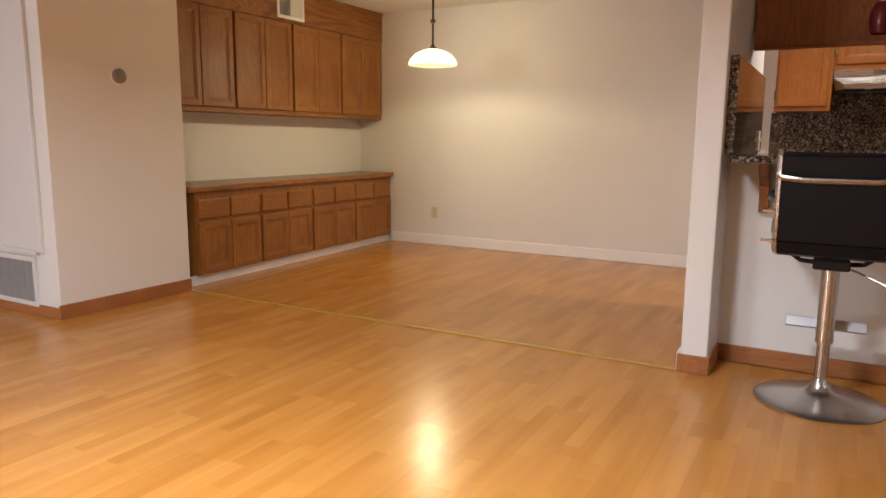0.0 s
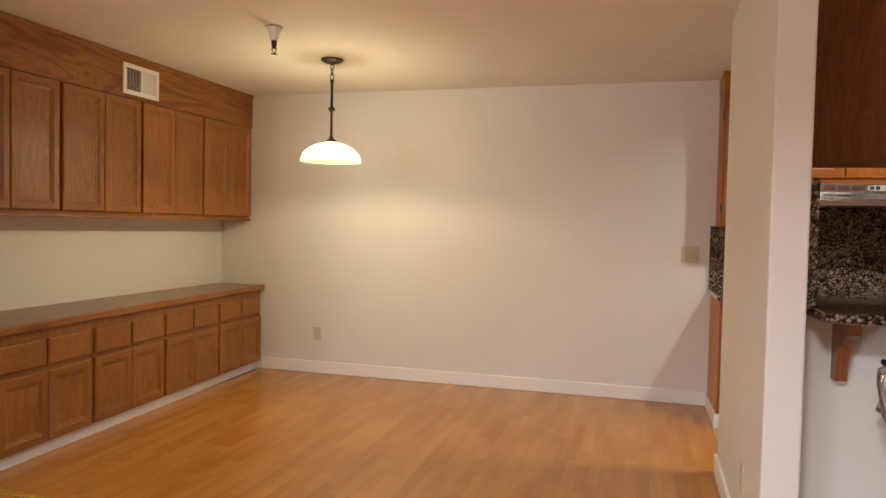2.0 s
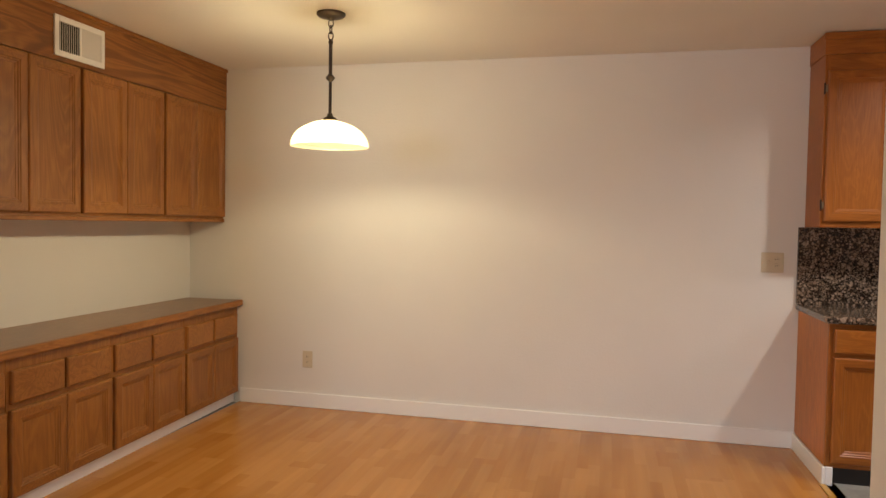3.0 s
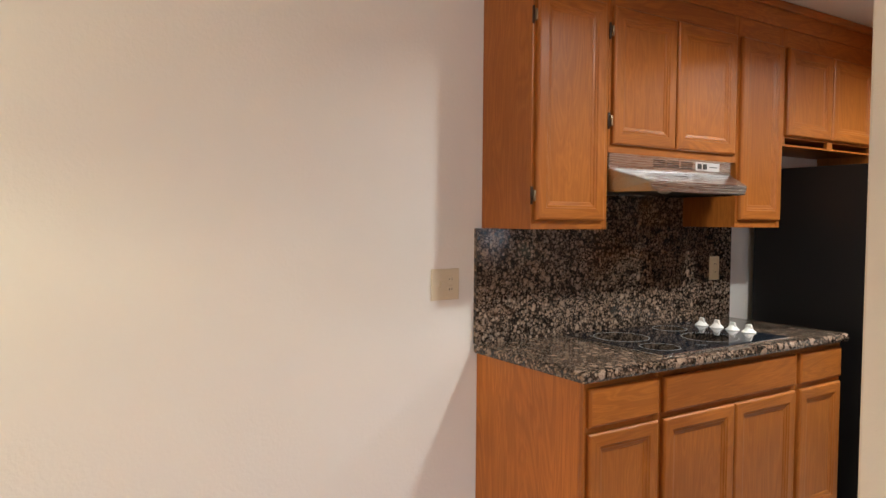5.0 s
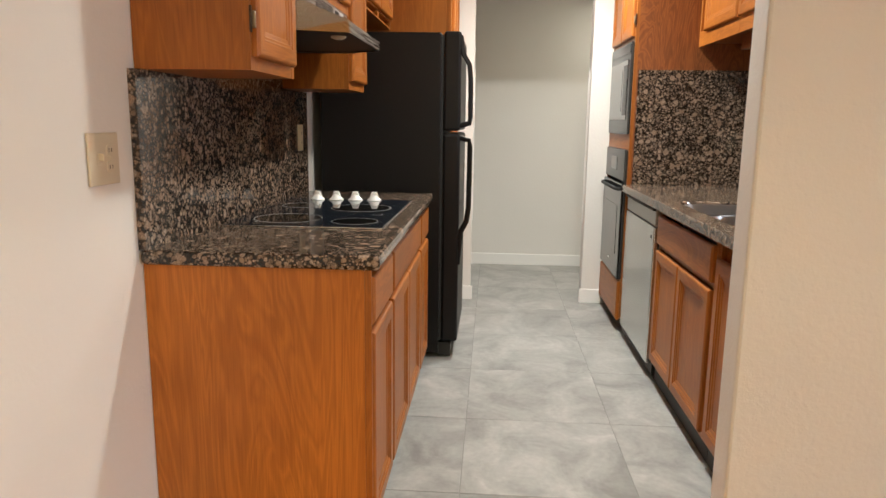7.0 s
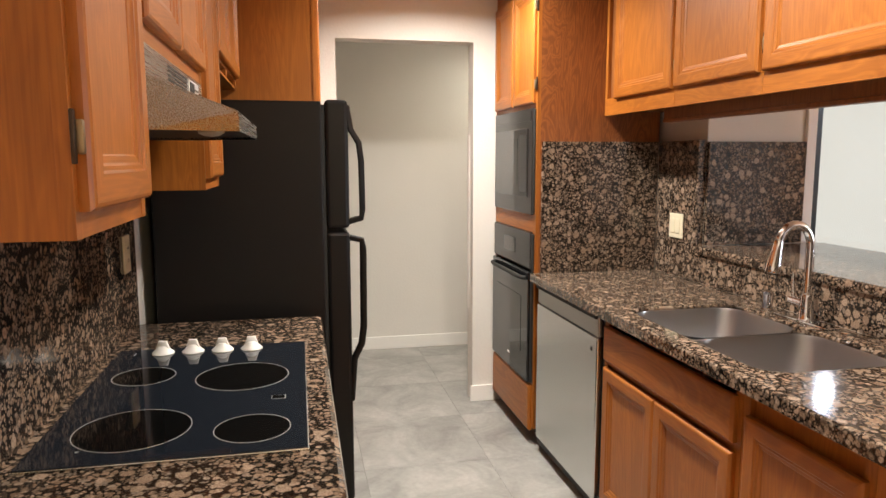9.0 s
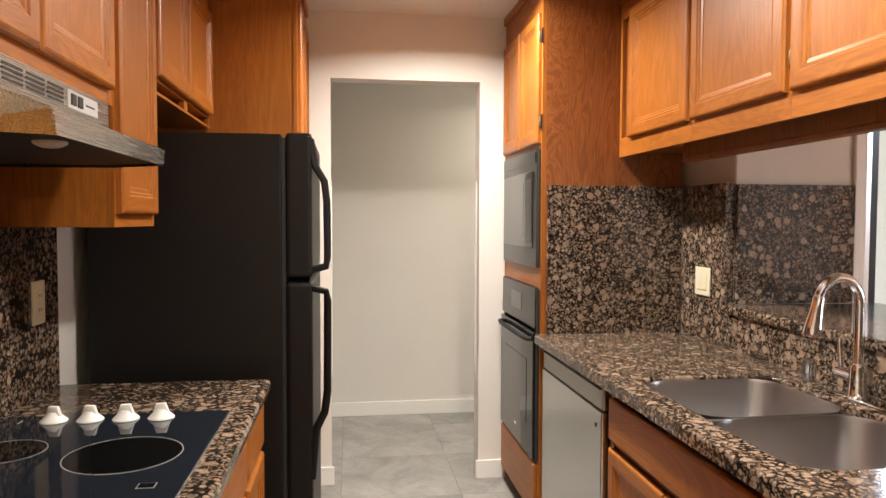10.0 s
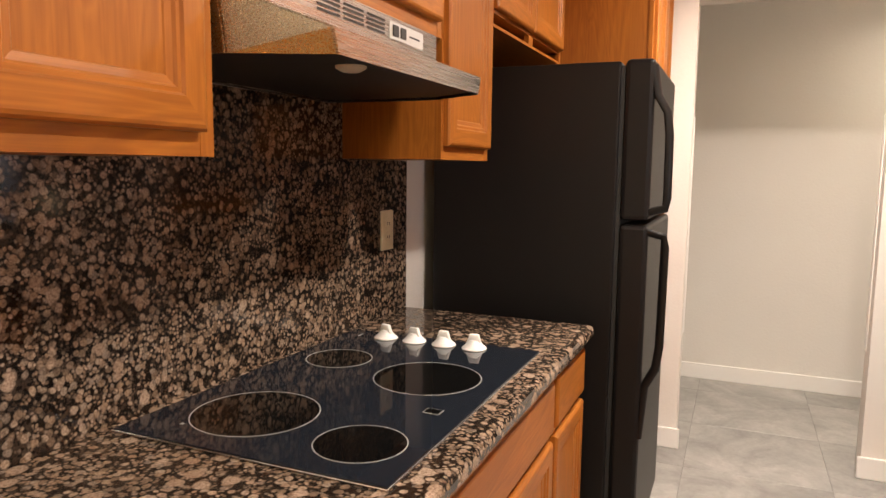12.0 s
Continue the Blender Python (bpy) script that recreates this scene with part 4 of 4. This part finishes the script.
bowl(bm, X0 + 0.002, 1.094, YB + 0.002, YF - 0.002, 0.890, 0.20)
part("bowl", bm, SINKM, t, "", True)
part("divider", block(1.092, 1.114, YB + 0.012, YF - 0.012, 0.80, 0.888, r=0.008), SINKM, t, "", True)
for x in (0.93, 1.30):
    part("drain", lathe(bmesh.new(), [(0, 0.001), (0.03, 0.001), (0.043, 0.004), (0.045, 0.002), (0, 0.0005)], (x, 4.98, 0.690), 24), CHROME, t, "", True)


def faucet():
    t = thing("kitchen_faucet", "chrome gooseneck pull-down kitchen faucet", "faucet", (1.200, 4.695, 0.902))
    part("base", lathe(bmesh.new(), [(0, 0), (0.030, 0), (0.031, 0.006), (0.026, 0.012), (0.023, 0.05), (0.021, 0.09), (0.015, 0.10), (0, 0.10)]), CHROME, t, "", True)
    deck = part("deck_plate", block(-0.13, 0.13, -0.030, 0.030, 0, 0.006, r=0.003), CHROME, t)
    neck = [(0, 0, 0.09), (0, 0, 0.17), (0, 0, 0.24)] + [(0, y, z) for y, z in ((0.064 - 0.064 * math.cos(radians(a)), 0.268 + 0.074 * math.sin(radians(a))) for a in range(0, 171, 12))]
    part("neck", tube(bmesh.new(), neck, 0.0145, 14), CHROME, t, "", True)
    end = Vector(neck[-1])
    h = part("spray_head", lathe(bmesh.new(), [(0, 0.012), (0.013, 0.012), (0.017, 0.0), (0.018, -0.03), (0.025, -0.075), (0.027, -0.10), (0.024, -0.108), (0, -0.108)], (0, 0, 0), 24), CHROME, t, "", True)
    h.matrix_local = pose(*end, 10, 0, 0)
    part("lever_body", tube(bmesh.new(), [(0.010, 0, 0.058), (0.060, 0, 0.060), (0.078, 0, 0.061)], 0.017, 14), CHROME, t, "", True)
    lever = tube(bmesh.new(), [(0.066, 0, 0.062), (0.070, 0, 0.085), (0.074, 0, 0.12), (0.076, 0, 0.16)], 0.0065, 10)
    part("lever", lever, CHROME, t, "", True)
    return t


faucet()
t = thing("soap_dispenser", "short chrome soap dispenser beside the faucet", "dispenser", (1.392, 4.705, 0.902))
part("collar", lathe(bmesh.new(), [(0, 0), (0.024, 0), (0.024, 0.006), (0.019, 0.009), (0.019, 0.055), (0.021, 0.058), (0.021, 0.072), (0, 0.074)]), CHROME, t, "", True)
t = thing("air_gap_cap", "small chrome cap on the sink deck", "fitting", (1.00, 4.70, 0.902))
part("cap", lathe(bmesh.new(), [(0, 0), (0.025, 0), (0.025, 0.008), (0.02, 0.012), (0, 0.013)]), CHROME, t, "", True)

# backsplashes and bar top
t = thing("granite_sink_backsplash", "polished brown granite backsplash round the sink corner", "backsplash")
part("low_slab", block(0.0785, 2.0, 4.601, 4.640, 0.903, 1.034), GRANITE, t)
part("tall_slab", block(2.0, 2.357, 4.601, 4.640, 0.903, 1.552), GRANITE, t)
part("side_slab", block(2.358, 2.379, 4.642, 5.255, 0.903, 1.552), GRANITE, t)
part("partition_slab", block(0.0345, 0.078, 4.09, 5.42, 1.0725, 1.530), GRANITE, t)
part("partition_low_slab", block(0.0345, 0.0775, 4.642, 5.306, 0.903, 1.072), GRANITE, t)
part("jamb_slab", block(1.978, 1.9995, 4.098, 4.60, 1.0725, 1.545), GRANITE, t)
t = thing("bar_countertop", "polished brown granite bar top on the half wall", "countertop")
part("slab", block(0.0785, 1.977, 3.985, 4.655, 1.035, 1.071, r=0.010), GRANITE, t)


def corbel(x):
    t = thing("bar_corbel", "dark oak corbel under the bar top", "bracket", (x, 0, 0), group="bar corbels")
    bm = bmesh.new()
    prof = [(4.319, 0.79), (4.262, 0.79), (4.256, 0.85), (4.23, 0.92), (4.16, 0.965), (4.12, 0.98), (4.12, 1.034), (4.319, 1.034)]
    a = [bm.verts.new((-0.021, y, z)) for y, z in prof]
    b = [bm.verts.new((0.021, y, z)) for y, z in prof]
    for i in range(len(prof)):
        j = (i + 1) % len(prof)
        bm.faces.new((a[i], b[i], b[j], a[j]))
    bm.faces.new(a)
    bm.faces.new(b[::-1])
    bmesh.ops.recalc_face_normals(bm, faces=bm.faces)
    part("bracket", bm, PANEL, t)
    return t


corbel(0.212)
corbel(0.955)
corbel(1.70)

# wall cabinets over the sink and their veneered back towards the living room
for x0, x1 in ((0.06, 0.618), (0.619, 1.182), (1.183, 1.728), (1.729, 2.377)):
    t = thing("sink_wall_cabinet", "orange oak wall cabinet above the sink counter", "cabinet", group="sink wall cabinets")
    part("body", block(x0 + 0.0005, x1 - 0.0005, 4.829, 4.911, 1.70, CEIL - 0.13), PANEL, t)
    if x0 > 1.7:
        part("back_filler", block(1.9985, x1 - 0.0005, 4.602, 4.8285, 1.70, CEIL - 0.002), PANEL, t)
    part("stile", block(x0 + 0.001, x0 + 0.024, 4.912, 4.93, 1.7605, CEIL - 0.13), OAKV, t)
    part("stile", block(x1 - 0.024, x1 - 0.001, 4.912, 4.93, 1.7605, CEIL - 0.13), OAKV, t)
    part("rail", block(x0 + 0.0002, x1 - 0.0002, 4.912, 4.930, 1.678, 1.760), OAKX, t)
    part("rail", block(x0 + 0.024, x1 - 0.024, 4.912, 4.929, 2.27, CEIL - 0.13), OAKX, t)
    a, b = x0 + 0.012, min(x1 - 0.012, 2.25)
    add_front("door", t, b, 4.93, 1.750, b - a, 0.538, (OAKV, OAKX), True, 180, "", 0.0)
t = thing("sink_frieze", "orange oak frieze board over the sink cabinets", "moulding")
part("board", block(0.06, 2.377, 4.829, 4.936, CEIL - 0.129, CEIL - 0.002), OAKX, t)
t = thing("bar_back_panel", "dark oak veneer panel over the bar opening", "panel")
part("panel", block(0.060, 1.998, 4.800, 4.822, 1.6455, CEIL - 0.002), PANEL, t)
part("edge_trim", block(0.060, 1.998, 4.786, 4.828, 1.628, 1.645, r=0.003), PANEL, t)


def oven_cabinet():
    t = thing("oven_cabinet", "tall orange oak cabinet for built-in oven and microwave", "cabinet")
    x0, x1 = 2.380, 3.088
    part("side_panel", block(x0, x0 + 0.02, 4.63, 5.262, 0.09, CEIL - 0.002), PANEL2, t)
    part("side_panel", block(x1 - 0.02, x1, 4.63, 5.262, 0.09, CEIL - 0.002), OAKV, t)
    part("back", block(x0 + 0.02, x1 - 0.02, 4.63, 4.65, 0.09, CEIL - 0.002), OAKV, t)
    part("stile", block(x0, x0 + 0.045, 5.262, 5.28, 0.09, CEIL - 0.003), OAKV, t)
    part("stile", block(x1 - 0.03, x1, 5.262, 5.28, 0.09, CEIL - 0.003), OAKV, t)
    for z0, z1 in ((0.09, 0.11), (0.30, 0.322), (1.102, 1.188), (1.715, 1.745), (2.30, CEIL - 0.003)):
        part("rail", block(x0 + 0.045, x1 - 0.03, 5.261, 5.279, z0, z1), OAKX, t)
    part("shelf", block(x0 + 0.02, x1 - 0.02, 4.65, 5.26, 1.14, 1.16), OAKX, t)
    part("toe_kick", block(x0, x1, 5.19, 5.21, 0, 0.09), DARK, t)
    add_front("door", t, 2.722, 5.28, 1.738, 0.325, 0.56, (OAKV, OAKX), True, 180, "", 1.0)
    add_front("door", t, 3.062, 5.28, 1.738, 0.325, 0.56, (OAKV, OAKX), True, 180, "", 0.0)
    add_front("drawer", t, 3.062, 5.28, 0.075, 0.66, 0.235, (OAKV, OAKX), False, 180)
    part("crown", block(x0 - 0.014, x1, 5.28, 5.294, CEIL - 0.045, CEIL - 0.004, r=0.005), OAKX, t)
    return t


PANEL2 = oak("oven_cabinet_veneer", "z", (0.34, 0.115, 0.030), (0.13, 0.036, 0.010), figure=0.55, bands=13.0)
oven_cabinet()
BSTEEL = steel("black_stainless", "x", (0.075, 0.076, 0.08), 0.30)
WINGLASS = material("oven_window", 0.03, 0, (0.035, 0.036, 0.035))[0]
t = thing("microwave_oven", "built-in black microwave with trim kit", "microwave")
part("trim_kit", block(2.415, 3.068, 5.266, 5.292, 1.190, 1.716, r=0.005), BSTEEL, t)
part("door", block(2.475, 3.045, 5.288, 5.2955, 1.275, 1.62, r=0.002), BLACKGLASS, t, "black glass door")
part("window", block(2.64, 3.01, 5.295, 5.2965, 1.32, 1.575), WINGLASS, t)
part("keypad", block(2.49, 2.60, 5.295, 5.2965, 1.30, 1.59), BSTEEL, t)
part("vent", block(2.43, 3.05, 5.292, 5.296, 1.655, 1.70), BSTEEL, t)
part("side_edge", block(2.392, 2.4145, 5.2805, 5.2895, 1.195, 1.71, r=0.002), RUBBER, t, "black side edge")
t = thing("wall_oven", "built-in black glass wall oven with bar handle", "oven")
part("body", block(2.43, 3.06, 4.70, 5.26, 0.33, 1.09), DARK, t)
part("control_panel", block(2.42, 3.066, 5.266, 5.294, 0.915, 1.100, r=0.004), BSTEEL, t)
part("side_edge", block(2.392, 2.4195, 5.2805, 5.2905, 0.33, 1.095, r=0.002), RUBBER, t, "black side edge")
part("display", block(2.66, 2.86, 5.294, 5.296, 0.97, 1.05), BLACKGLASS, t)
d = part("door", block(2.42, 3.066, 5.266, 5.302, 0.324, 0.900, r=0.005), BLACKGLASS, t, "black glass oven door")
part("window", block(2.53, 2.96, 5.302, 5.304, 0.46, 0.76), WINGLASS, d)
bm = tube(bmesh.new(), [(2.45, 5.302, 0.868), (2.462, 5.318, 0.868), (2.52, 5.327, 0.868), (2.96, 5.327, 0.868), (3.02, 5.318, 0.868), (3.035, 5.302, 0.868)], 0.011, 10)
part("handle", bm, RUBBER, d, "black bar handle", True)
part("badge", block(2.72, 2.75, 5.302, 5.304, 0.40, 0.41), TRIM, d)

# recessed ceiling lights
EMIT = material("lit_diffuser", 0.5)[0]
EMIT.node_tree.nodes["Principled BSDF"].inputs["Emission Color"].default_value = (1.0, 0.93, 0.82, 1)
EMIT.node_tree.nodes["Principled BSDF"].inputs["Emission Strength"].default_value = 6
for x, y in ((0.80, 5.62), (2.30, 5.67)):
    t = thing("recessed_ceiling_light", "lit round recessed ceiling light", "ceiling light", (x, y, CEIL), group="recessed ceiling lights")
    part("trim_ring", lathe(bmesh.new(), [(0.078, -0.0005), (0.098, -0.0005), (0.098, -0.004), (0.092, -0.007), (0.078, -0.004), (0.078, -0.0005)], steps=36), TRIM, t, "", True)
    part("diffuser", lathe(bmesh.new(), [(0, -0.0008), (0.077, -0.0008), (0.077, -0.003), (0, -0.004)], steps=36), EMIT, t, "glowing diffuser", True)
# Assumed fixture, never in view, for the lamp added in the hall.
t = thing("assumed_ceiling_light", "assumed round ceiling light out of view in the hall", "ceiling light", (3.80, 4.85, CEIL))
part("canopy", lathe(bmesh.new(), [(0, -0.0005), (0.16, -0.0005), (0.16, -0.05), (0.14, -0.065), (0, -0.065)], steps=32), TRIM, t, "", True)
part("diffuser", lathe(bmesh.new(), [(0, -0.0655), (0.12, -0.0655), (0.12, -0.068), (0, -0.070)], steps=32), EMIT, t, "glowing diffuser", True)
# Assumed fixture, out of view, round the added living room lamp.
t = thing("assumed_ceiling_light", "assumed round ceiling light out of view in the living room", "ceiling light", (-0.75, 1.10, CEIL))
part("canopy", lathe(bmesh.new(), [(0, -0.0005), (0.17, -0.0005), (0.17, -0.05), (0.15, -0.065), (0, -0.065)], steps=32), TRIM, t, "", True)
part("diffuser", lathe(bmesh.new(), [(0, -0.0655), (0.14, -0.0655), (0.14, -0.068), (0, -0.070)], steps=32), EMIT, t, "glowing diffuser", True)

t = thing("assumed_ceiling_light", "small lit ceiling light beside the sliding door", "ceiling light", (4.20, 1.95, CEIL))
part("canopy", lathe(bmesh.new(), [(0, -0.0005), (0.08, -0.0005), (0.08, -0.05), (0.07, -0.065), (0, -0.065)], steps=32), TRIM, t, "", True)
part("diffuser", lathe(bmesh.new(), [(0, -0.0655), (0.055, -0.0655), (0.055, -0.068), (0, -0.070)], steps=32), EMIT, t, "glowing diffuser", True)


# ---- bar pendants ----
REDGLASS = glow_glass("dark_red_glass", (0.16, 0.012, 0.03), 0)
REDGLASS.node_tree.nodes["Principled BSDF"].inputs["Roughness"].default_value = 0.12
for x, dz in ((0.625, 0.0), (1.62, 0.12)):
    t = thing("bar_pendant", "small dark red glass pendant over the bar, unlit", "lamp", (x, 4.10, dz), group="bar pendants")
    prof = [(0.038, 1.590), (0.044, 1.60), (0.049, 1.64), (0.047, 1.68), (0.034, 1.712), (0.022, 1.722), (0.02, 1.722), (0.032, 1.710), (0.044, 1.678), (0.046, 1.64), (0.041, 1.60), (0.036, 1.592), (0.038, 1.590)]
    part("shade", lathe(bmesh.new(), prof, steps=28), REDGLASS, t, "", True)
    part("cap", lathe(bmesh.new(), [(0, 1.712), (0.019, 1.714), (0.019, 1.75), (0.010, 1.762), (0.0, 1.763)], steps=20), STOOLM, t, "", True)
    part("cord", tube(bmesh.new(), [(0, 0, 1.76), (0, 0, 2.1), (0, 0, CEIL - 0.02 - dz)], 0.003, 6), TRIM, t, "", True)
    part("canopy", lathe(bmesh.new(), [(0, CEIL - 0.03 - dz), (0.055, CEIL - 0.022 - dz), (0.06, CEIL - 0.001 - dz), (0, CEIL - 0.001 - dz)], steps=24), STOOLM, t, "", True)


# ---- bar stool ----
def bar_stool(x, y, turn):
    """Its back looks to local -y."""
    t = thing("bar_stool", "black bar stool with steel frame and disc base", "stool", (x, y, 0), turn)
    part("base", lathe(bmesh.new(), [(0, 0.0), (0.260, 0.0), (0.263, 0.006), (0.250, 0.014), (0.16, 0.026), (0.08, 0.042), (0.050, 0.060), (0.034, 0.085), (0.028, 0.108), (0, 0.108)], steps=56), STOOLM, t, "wide satin steel disc", True)
    part("post", lathe(bmesh.new(), [(0, 0.10), (0.0265, 0.10), (0.0265, 0.27), (0.037, 0.272), (0.037, 0.284), (0.0, 0.284)], steps=28), STOOLM, t, "", True)
    part("gas_tube", lathe(bmesh.new(), [(0, 0.284), (0.036, 0.284), (0.036, 0.60), (0, 0.60)], steps=28), STOOLM, t, "", True)
    fr = part("footrest", block(-0.16, 0.16, -0.008, 0.008, -0.024, 0.024, r=0.003), steel("foot_bar_steel", "x", (0.62, 0.63, 0.66), 0.42), t, "flat steel foot bar")
    fr.matrix_local = pose(0, 0.118, 0.324, -32, 0, 0)
    part("bracket", block(-0.012, 0.012, -0.085, -0.006, -0.010, 0.010), CHROME, fr)
    part("mechanism", block(-0.07, 0.07, -0.08, 0.08, 0.60, 0.645, r=0.008), RUBBER, t)
    for s in (-1, 1):
        part("support_arm", tube(bmesh.new(), [(s * 0.05, 0.0, 0.62), (s * 0.12, 0.0, 0.625), (s * 0.16, 0.0, 0.655), (s * 0.205, 0.0, 0.668)], 0.010, 8), RUBBER, t, "", True)
    part("lever", tube(bmesh.new(), [(0.05, -0.02, 0.612), (0.13, -0.05, 0.585), (0.225, -0.09, 0.548)], 0.005, 8), STOOLM, t, "", True)
    leather = material("black_leatherette", 0.55, 0, (0.007, 0.006, 0.008))
    leather[2].inputs["Specular IOR Level"].default_value = 0.2
    bump(leather[1], leather[2], noise_tex(leather[1], coords(leather[1]), 260, 3), 0.25, 0.001)
    # sling seat and backrest swept in one curve
    curve = [(0.235, 0.715), (0.225, 0.738), (0.17, 0.728), (0.0, 0.690), (-0.13, 0.676), (-0.185, 0.690), (-0.215, 0.735), (-0.235, 0.85), (-0.250, 0.97), (-0.262, 1.085), (-0.272, 1.095)]
    for name, seg in (("seat", curve[:7]), ("backrest", curve[6:])):
        bm = bmesh.new()
        rows = []
        for yy, z in seg:
            rows.append([bm.verts.new((xx, yy, z)) for xx in (-0.205, -0.1, 0.0, 0.1, 0.205)])
        for a, b in zip(rows, rows[1:]):
            for i in range(4):
                bm.faces.new((a[i], a[i + 1], b[i + 1], b[i]))
        bmesh.ops.recalc_face_normals(bm, faces=bm.faces)
        bmesh.ops.solidify(bm, geom=bm.faces[:], thickness=0.016)
        part(name, bm, leather[0], t, "black leatherette sling", True)
    for s in (-1, 1):
        side = part("side_rail", tube(bmesh.new(), [(s * 0.214, yy, z) for yy, z in curve], 0.011, 8, 1.9), STOOLM, t, "polished steel side rail", True)
        loop = [(s * 0.228, -0.246, 0.90), (s * 0.243, -0.20, 0.902), (s * 0.243, 0.10, 0.895), (s * 0.243, 0.16, 0.87), (s * 0.243, 0.165, 0.83), (s * 0.243, 0.10, 0.74), (s * 0.235, 0.08, 0.71)]
        arm = part("armrest", tube(bmesh.new(), loop, 0.009, 8, 1.6), STOOLM, side, "", True)
        part("arm_pad", block(s * 0.243 - 0.016, s * 0.243 + 0.016, -0.18, 0.12, 0.903, 0.922, r=0.006), RUBBER, t)
        for z in (0.855, 0.73):
            part("bolt", tube(bmesh.new(), [(s * 0.222, -0.225, z), (s * 0.268, -0.225, z)], 0.007, 8), CHROME, t, "", True)
    part("crossbar", tube(bmesh.new(), [(-0.222, -0.262, 1.005), (-0.20, -0.275, 0.992), (-0.12, -0.280, 0.983), (0.12, -0.280, 0.983), (0.20, -0.275, 0.992), (0.222, -0.262, 1.005)], 0.009, 8, 1.7), STOOLM, t, "polished steel crossbar", True)
    return t


bar_stool(0.525, 3.905, 0)

# ---- living room east end: sliding door ----
BLACKMETAL = material("black_door_frame", 0.4, 0.4, (0.02, 0.02, 0.02))[0]
t = thing("sliding_door", "black framed sliding patio door with pale daylight behind", "door", kind="structure")
for y in (1.905, -0.745):
    part("jamb", block(4.50, 4.60, y - 0.015, y + 0.045, 0.0, 2.305), BLACKMETAL, t)
part("head_rail", block(4.50, 4.60, -0.705, 1.905, 2.25, 2.305), BLACKMETAL, t)
part("sill", block(4.50, 4.60, -0.705, 1.905, 0.0, 0.05), BLACKMETAL, t)
part("pane", block(4.56, 4.568, -0.705, 1.905, 0.05, 2.25), GLASS, t, "clear glass pane").visible_shadow = False
# ---- floors, piece by piece ----
KX0, KX1, KY0, KY1 = 0.03, 3.09, 4.62, 7.0


def plank_floor():
    """Laminate boards along y; the nearest ones are pieces of their own."""
    holder = thing("laminate_floor", "glossy orange beech laminate boards", "floor", kind="structure")
    w, l, gap = 0.1935, 1.29, 0.0
    meshes = {}
    far = []
    for i in range(int((4.5 + 6.3) / w) + 1):
        x0 = -6.3 + i * w
        off = (i * 0.43) % l
        y = -3.2 - off
        while y < 7.0:
            y0, y1 = max(y, -3.2), min(y + l, 7.0)
            x1 = x0 + w
            y += l
            if y1 - y0 < 0.02 or x0 > 4.45:
                continue
            if x0 > KX0 - w + 0.1 and y1 > 4.32:
                if y0 > 4.25:
                    continue
                y1 = 4.30
            if x0 < -3.9 and y0 > 3.1:
                continue
            near = -4.0 < x0 < 1.4 and y1 > 0.9
            key = (round(x1 - x0, 3), round(y1 - y0, 3))
            if near:
                if key not in meshes:
                    bm = box(bmesh.new(), 0, x1 - x0 - gap, 0, y1 - y0 - gap, -0.011, 0.0)
                    me = bpy.data.meshes.new("plank")
                    bm.to_mesh(me)
                    bm.free()
                    me.materials.append(LAMINATE)
                    meshes[key] = me
                ob = new("plank", meshes[key])
                ob.location = (x0, y0, 0)
                ob.parent = holder
            else:
                far.append((x0, x1 - gap, y0, y1 - gap))
    vs, fs = [], []
    for x0, x1, y0, y1 in far:
        k = len(vs)
        vs += [(x0, y0, 0), (x1, y0, 0), (x1, y1, 0), (x0, y1, 0), (x0, y0, -0.011), (x1, y0, -0.011), (x1, y1, -0.011), (x0, y1, -0.011)]
        fs += [(k, k + 1, k + 2, k + 3), (k, k + 4, k + 5, k + 1), (k + 1, k + 5, k + 6, k + 2), (k + 2, k + 6, k + 7, k + 3), (k + 3, k + 7, k + 4, k)]
    me = bpy.data.meshes.new("far_planks")
    me.from_pydata(vs, [], fs)
    me.materials.append(LAMINATE)
    ob = new("far_planks", me)
    ob.parent = holder
    tagged(ob, kind="stuff")


def tile_floor():
    holder = thing("kitchen_floor", "grey stone-look kitchen floor tiles", "floor", kind="structure")
    part("bed", block(KX0, 4.37, 4.62, 7.0, -0.0115, -0.002), GROUT, holder)
    w, d, gap = 0.61, 0.61, 0.0025
    meshes = {}
    y = 6.155 - 3 * d
    while y < 7.0:
        x = KX0 - 0.2
        while x < 4.37:
            x0, x1, y0, y1 = max(x, KX0), min(x + w, 4.37), max(y, 4.62), min(y + d, 7.0)
            x += w
            if x1 - x0 < 0.02 or y1 - y0 < 0.02:
                continue
            key = (round(x1 - x0, 3), round(y1 - y0, 3))
            if key not in meshes:
                bm = box(bmesh.new(), 0, x1 - x0 - gap, 0, y1 - y0 - gap, -0.008, 0.0)
                top = [e for e in bm.edges if all(v.co.z > -0.001 for v in e.verts)]
                bmesh.ops.bevel(bm, geom=top, offset=0.0012, segments=1, affect="EDGES")
                me = bpy.data.meshes.new("tile")
                bm.to_mesh(me)
                bm.free()
                me.materials.append(TILE)
                meshes[key] = me
            ob = new("tile", meshes[key])
            ob.location = (x0, y0, 0)
            ob.parent = holder
        y += d


plank_floor()
tile_floor()
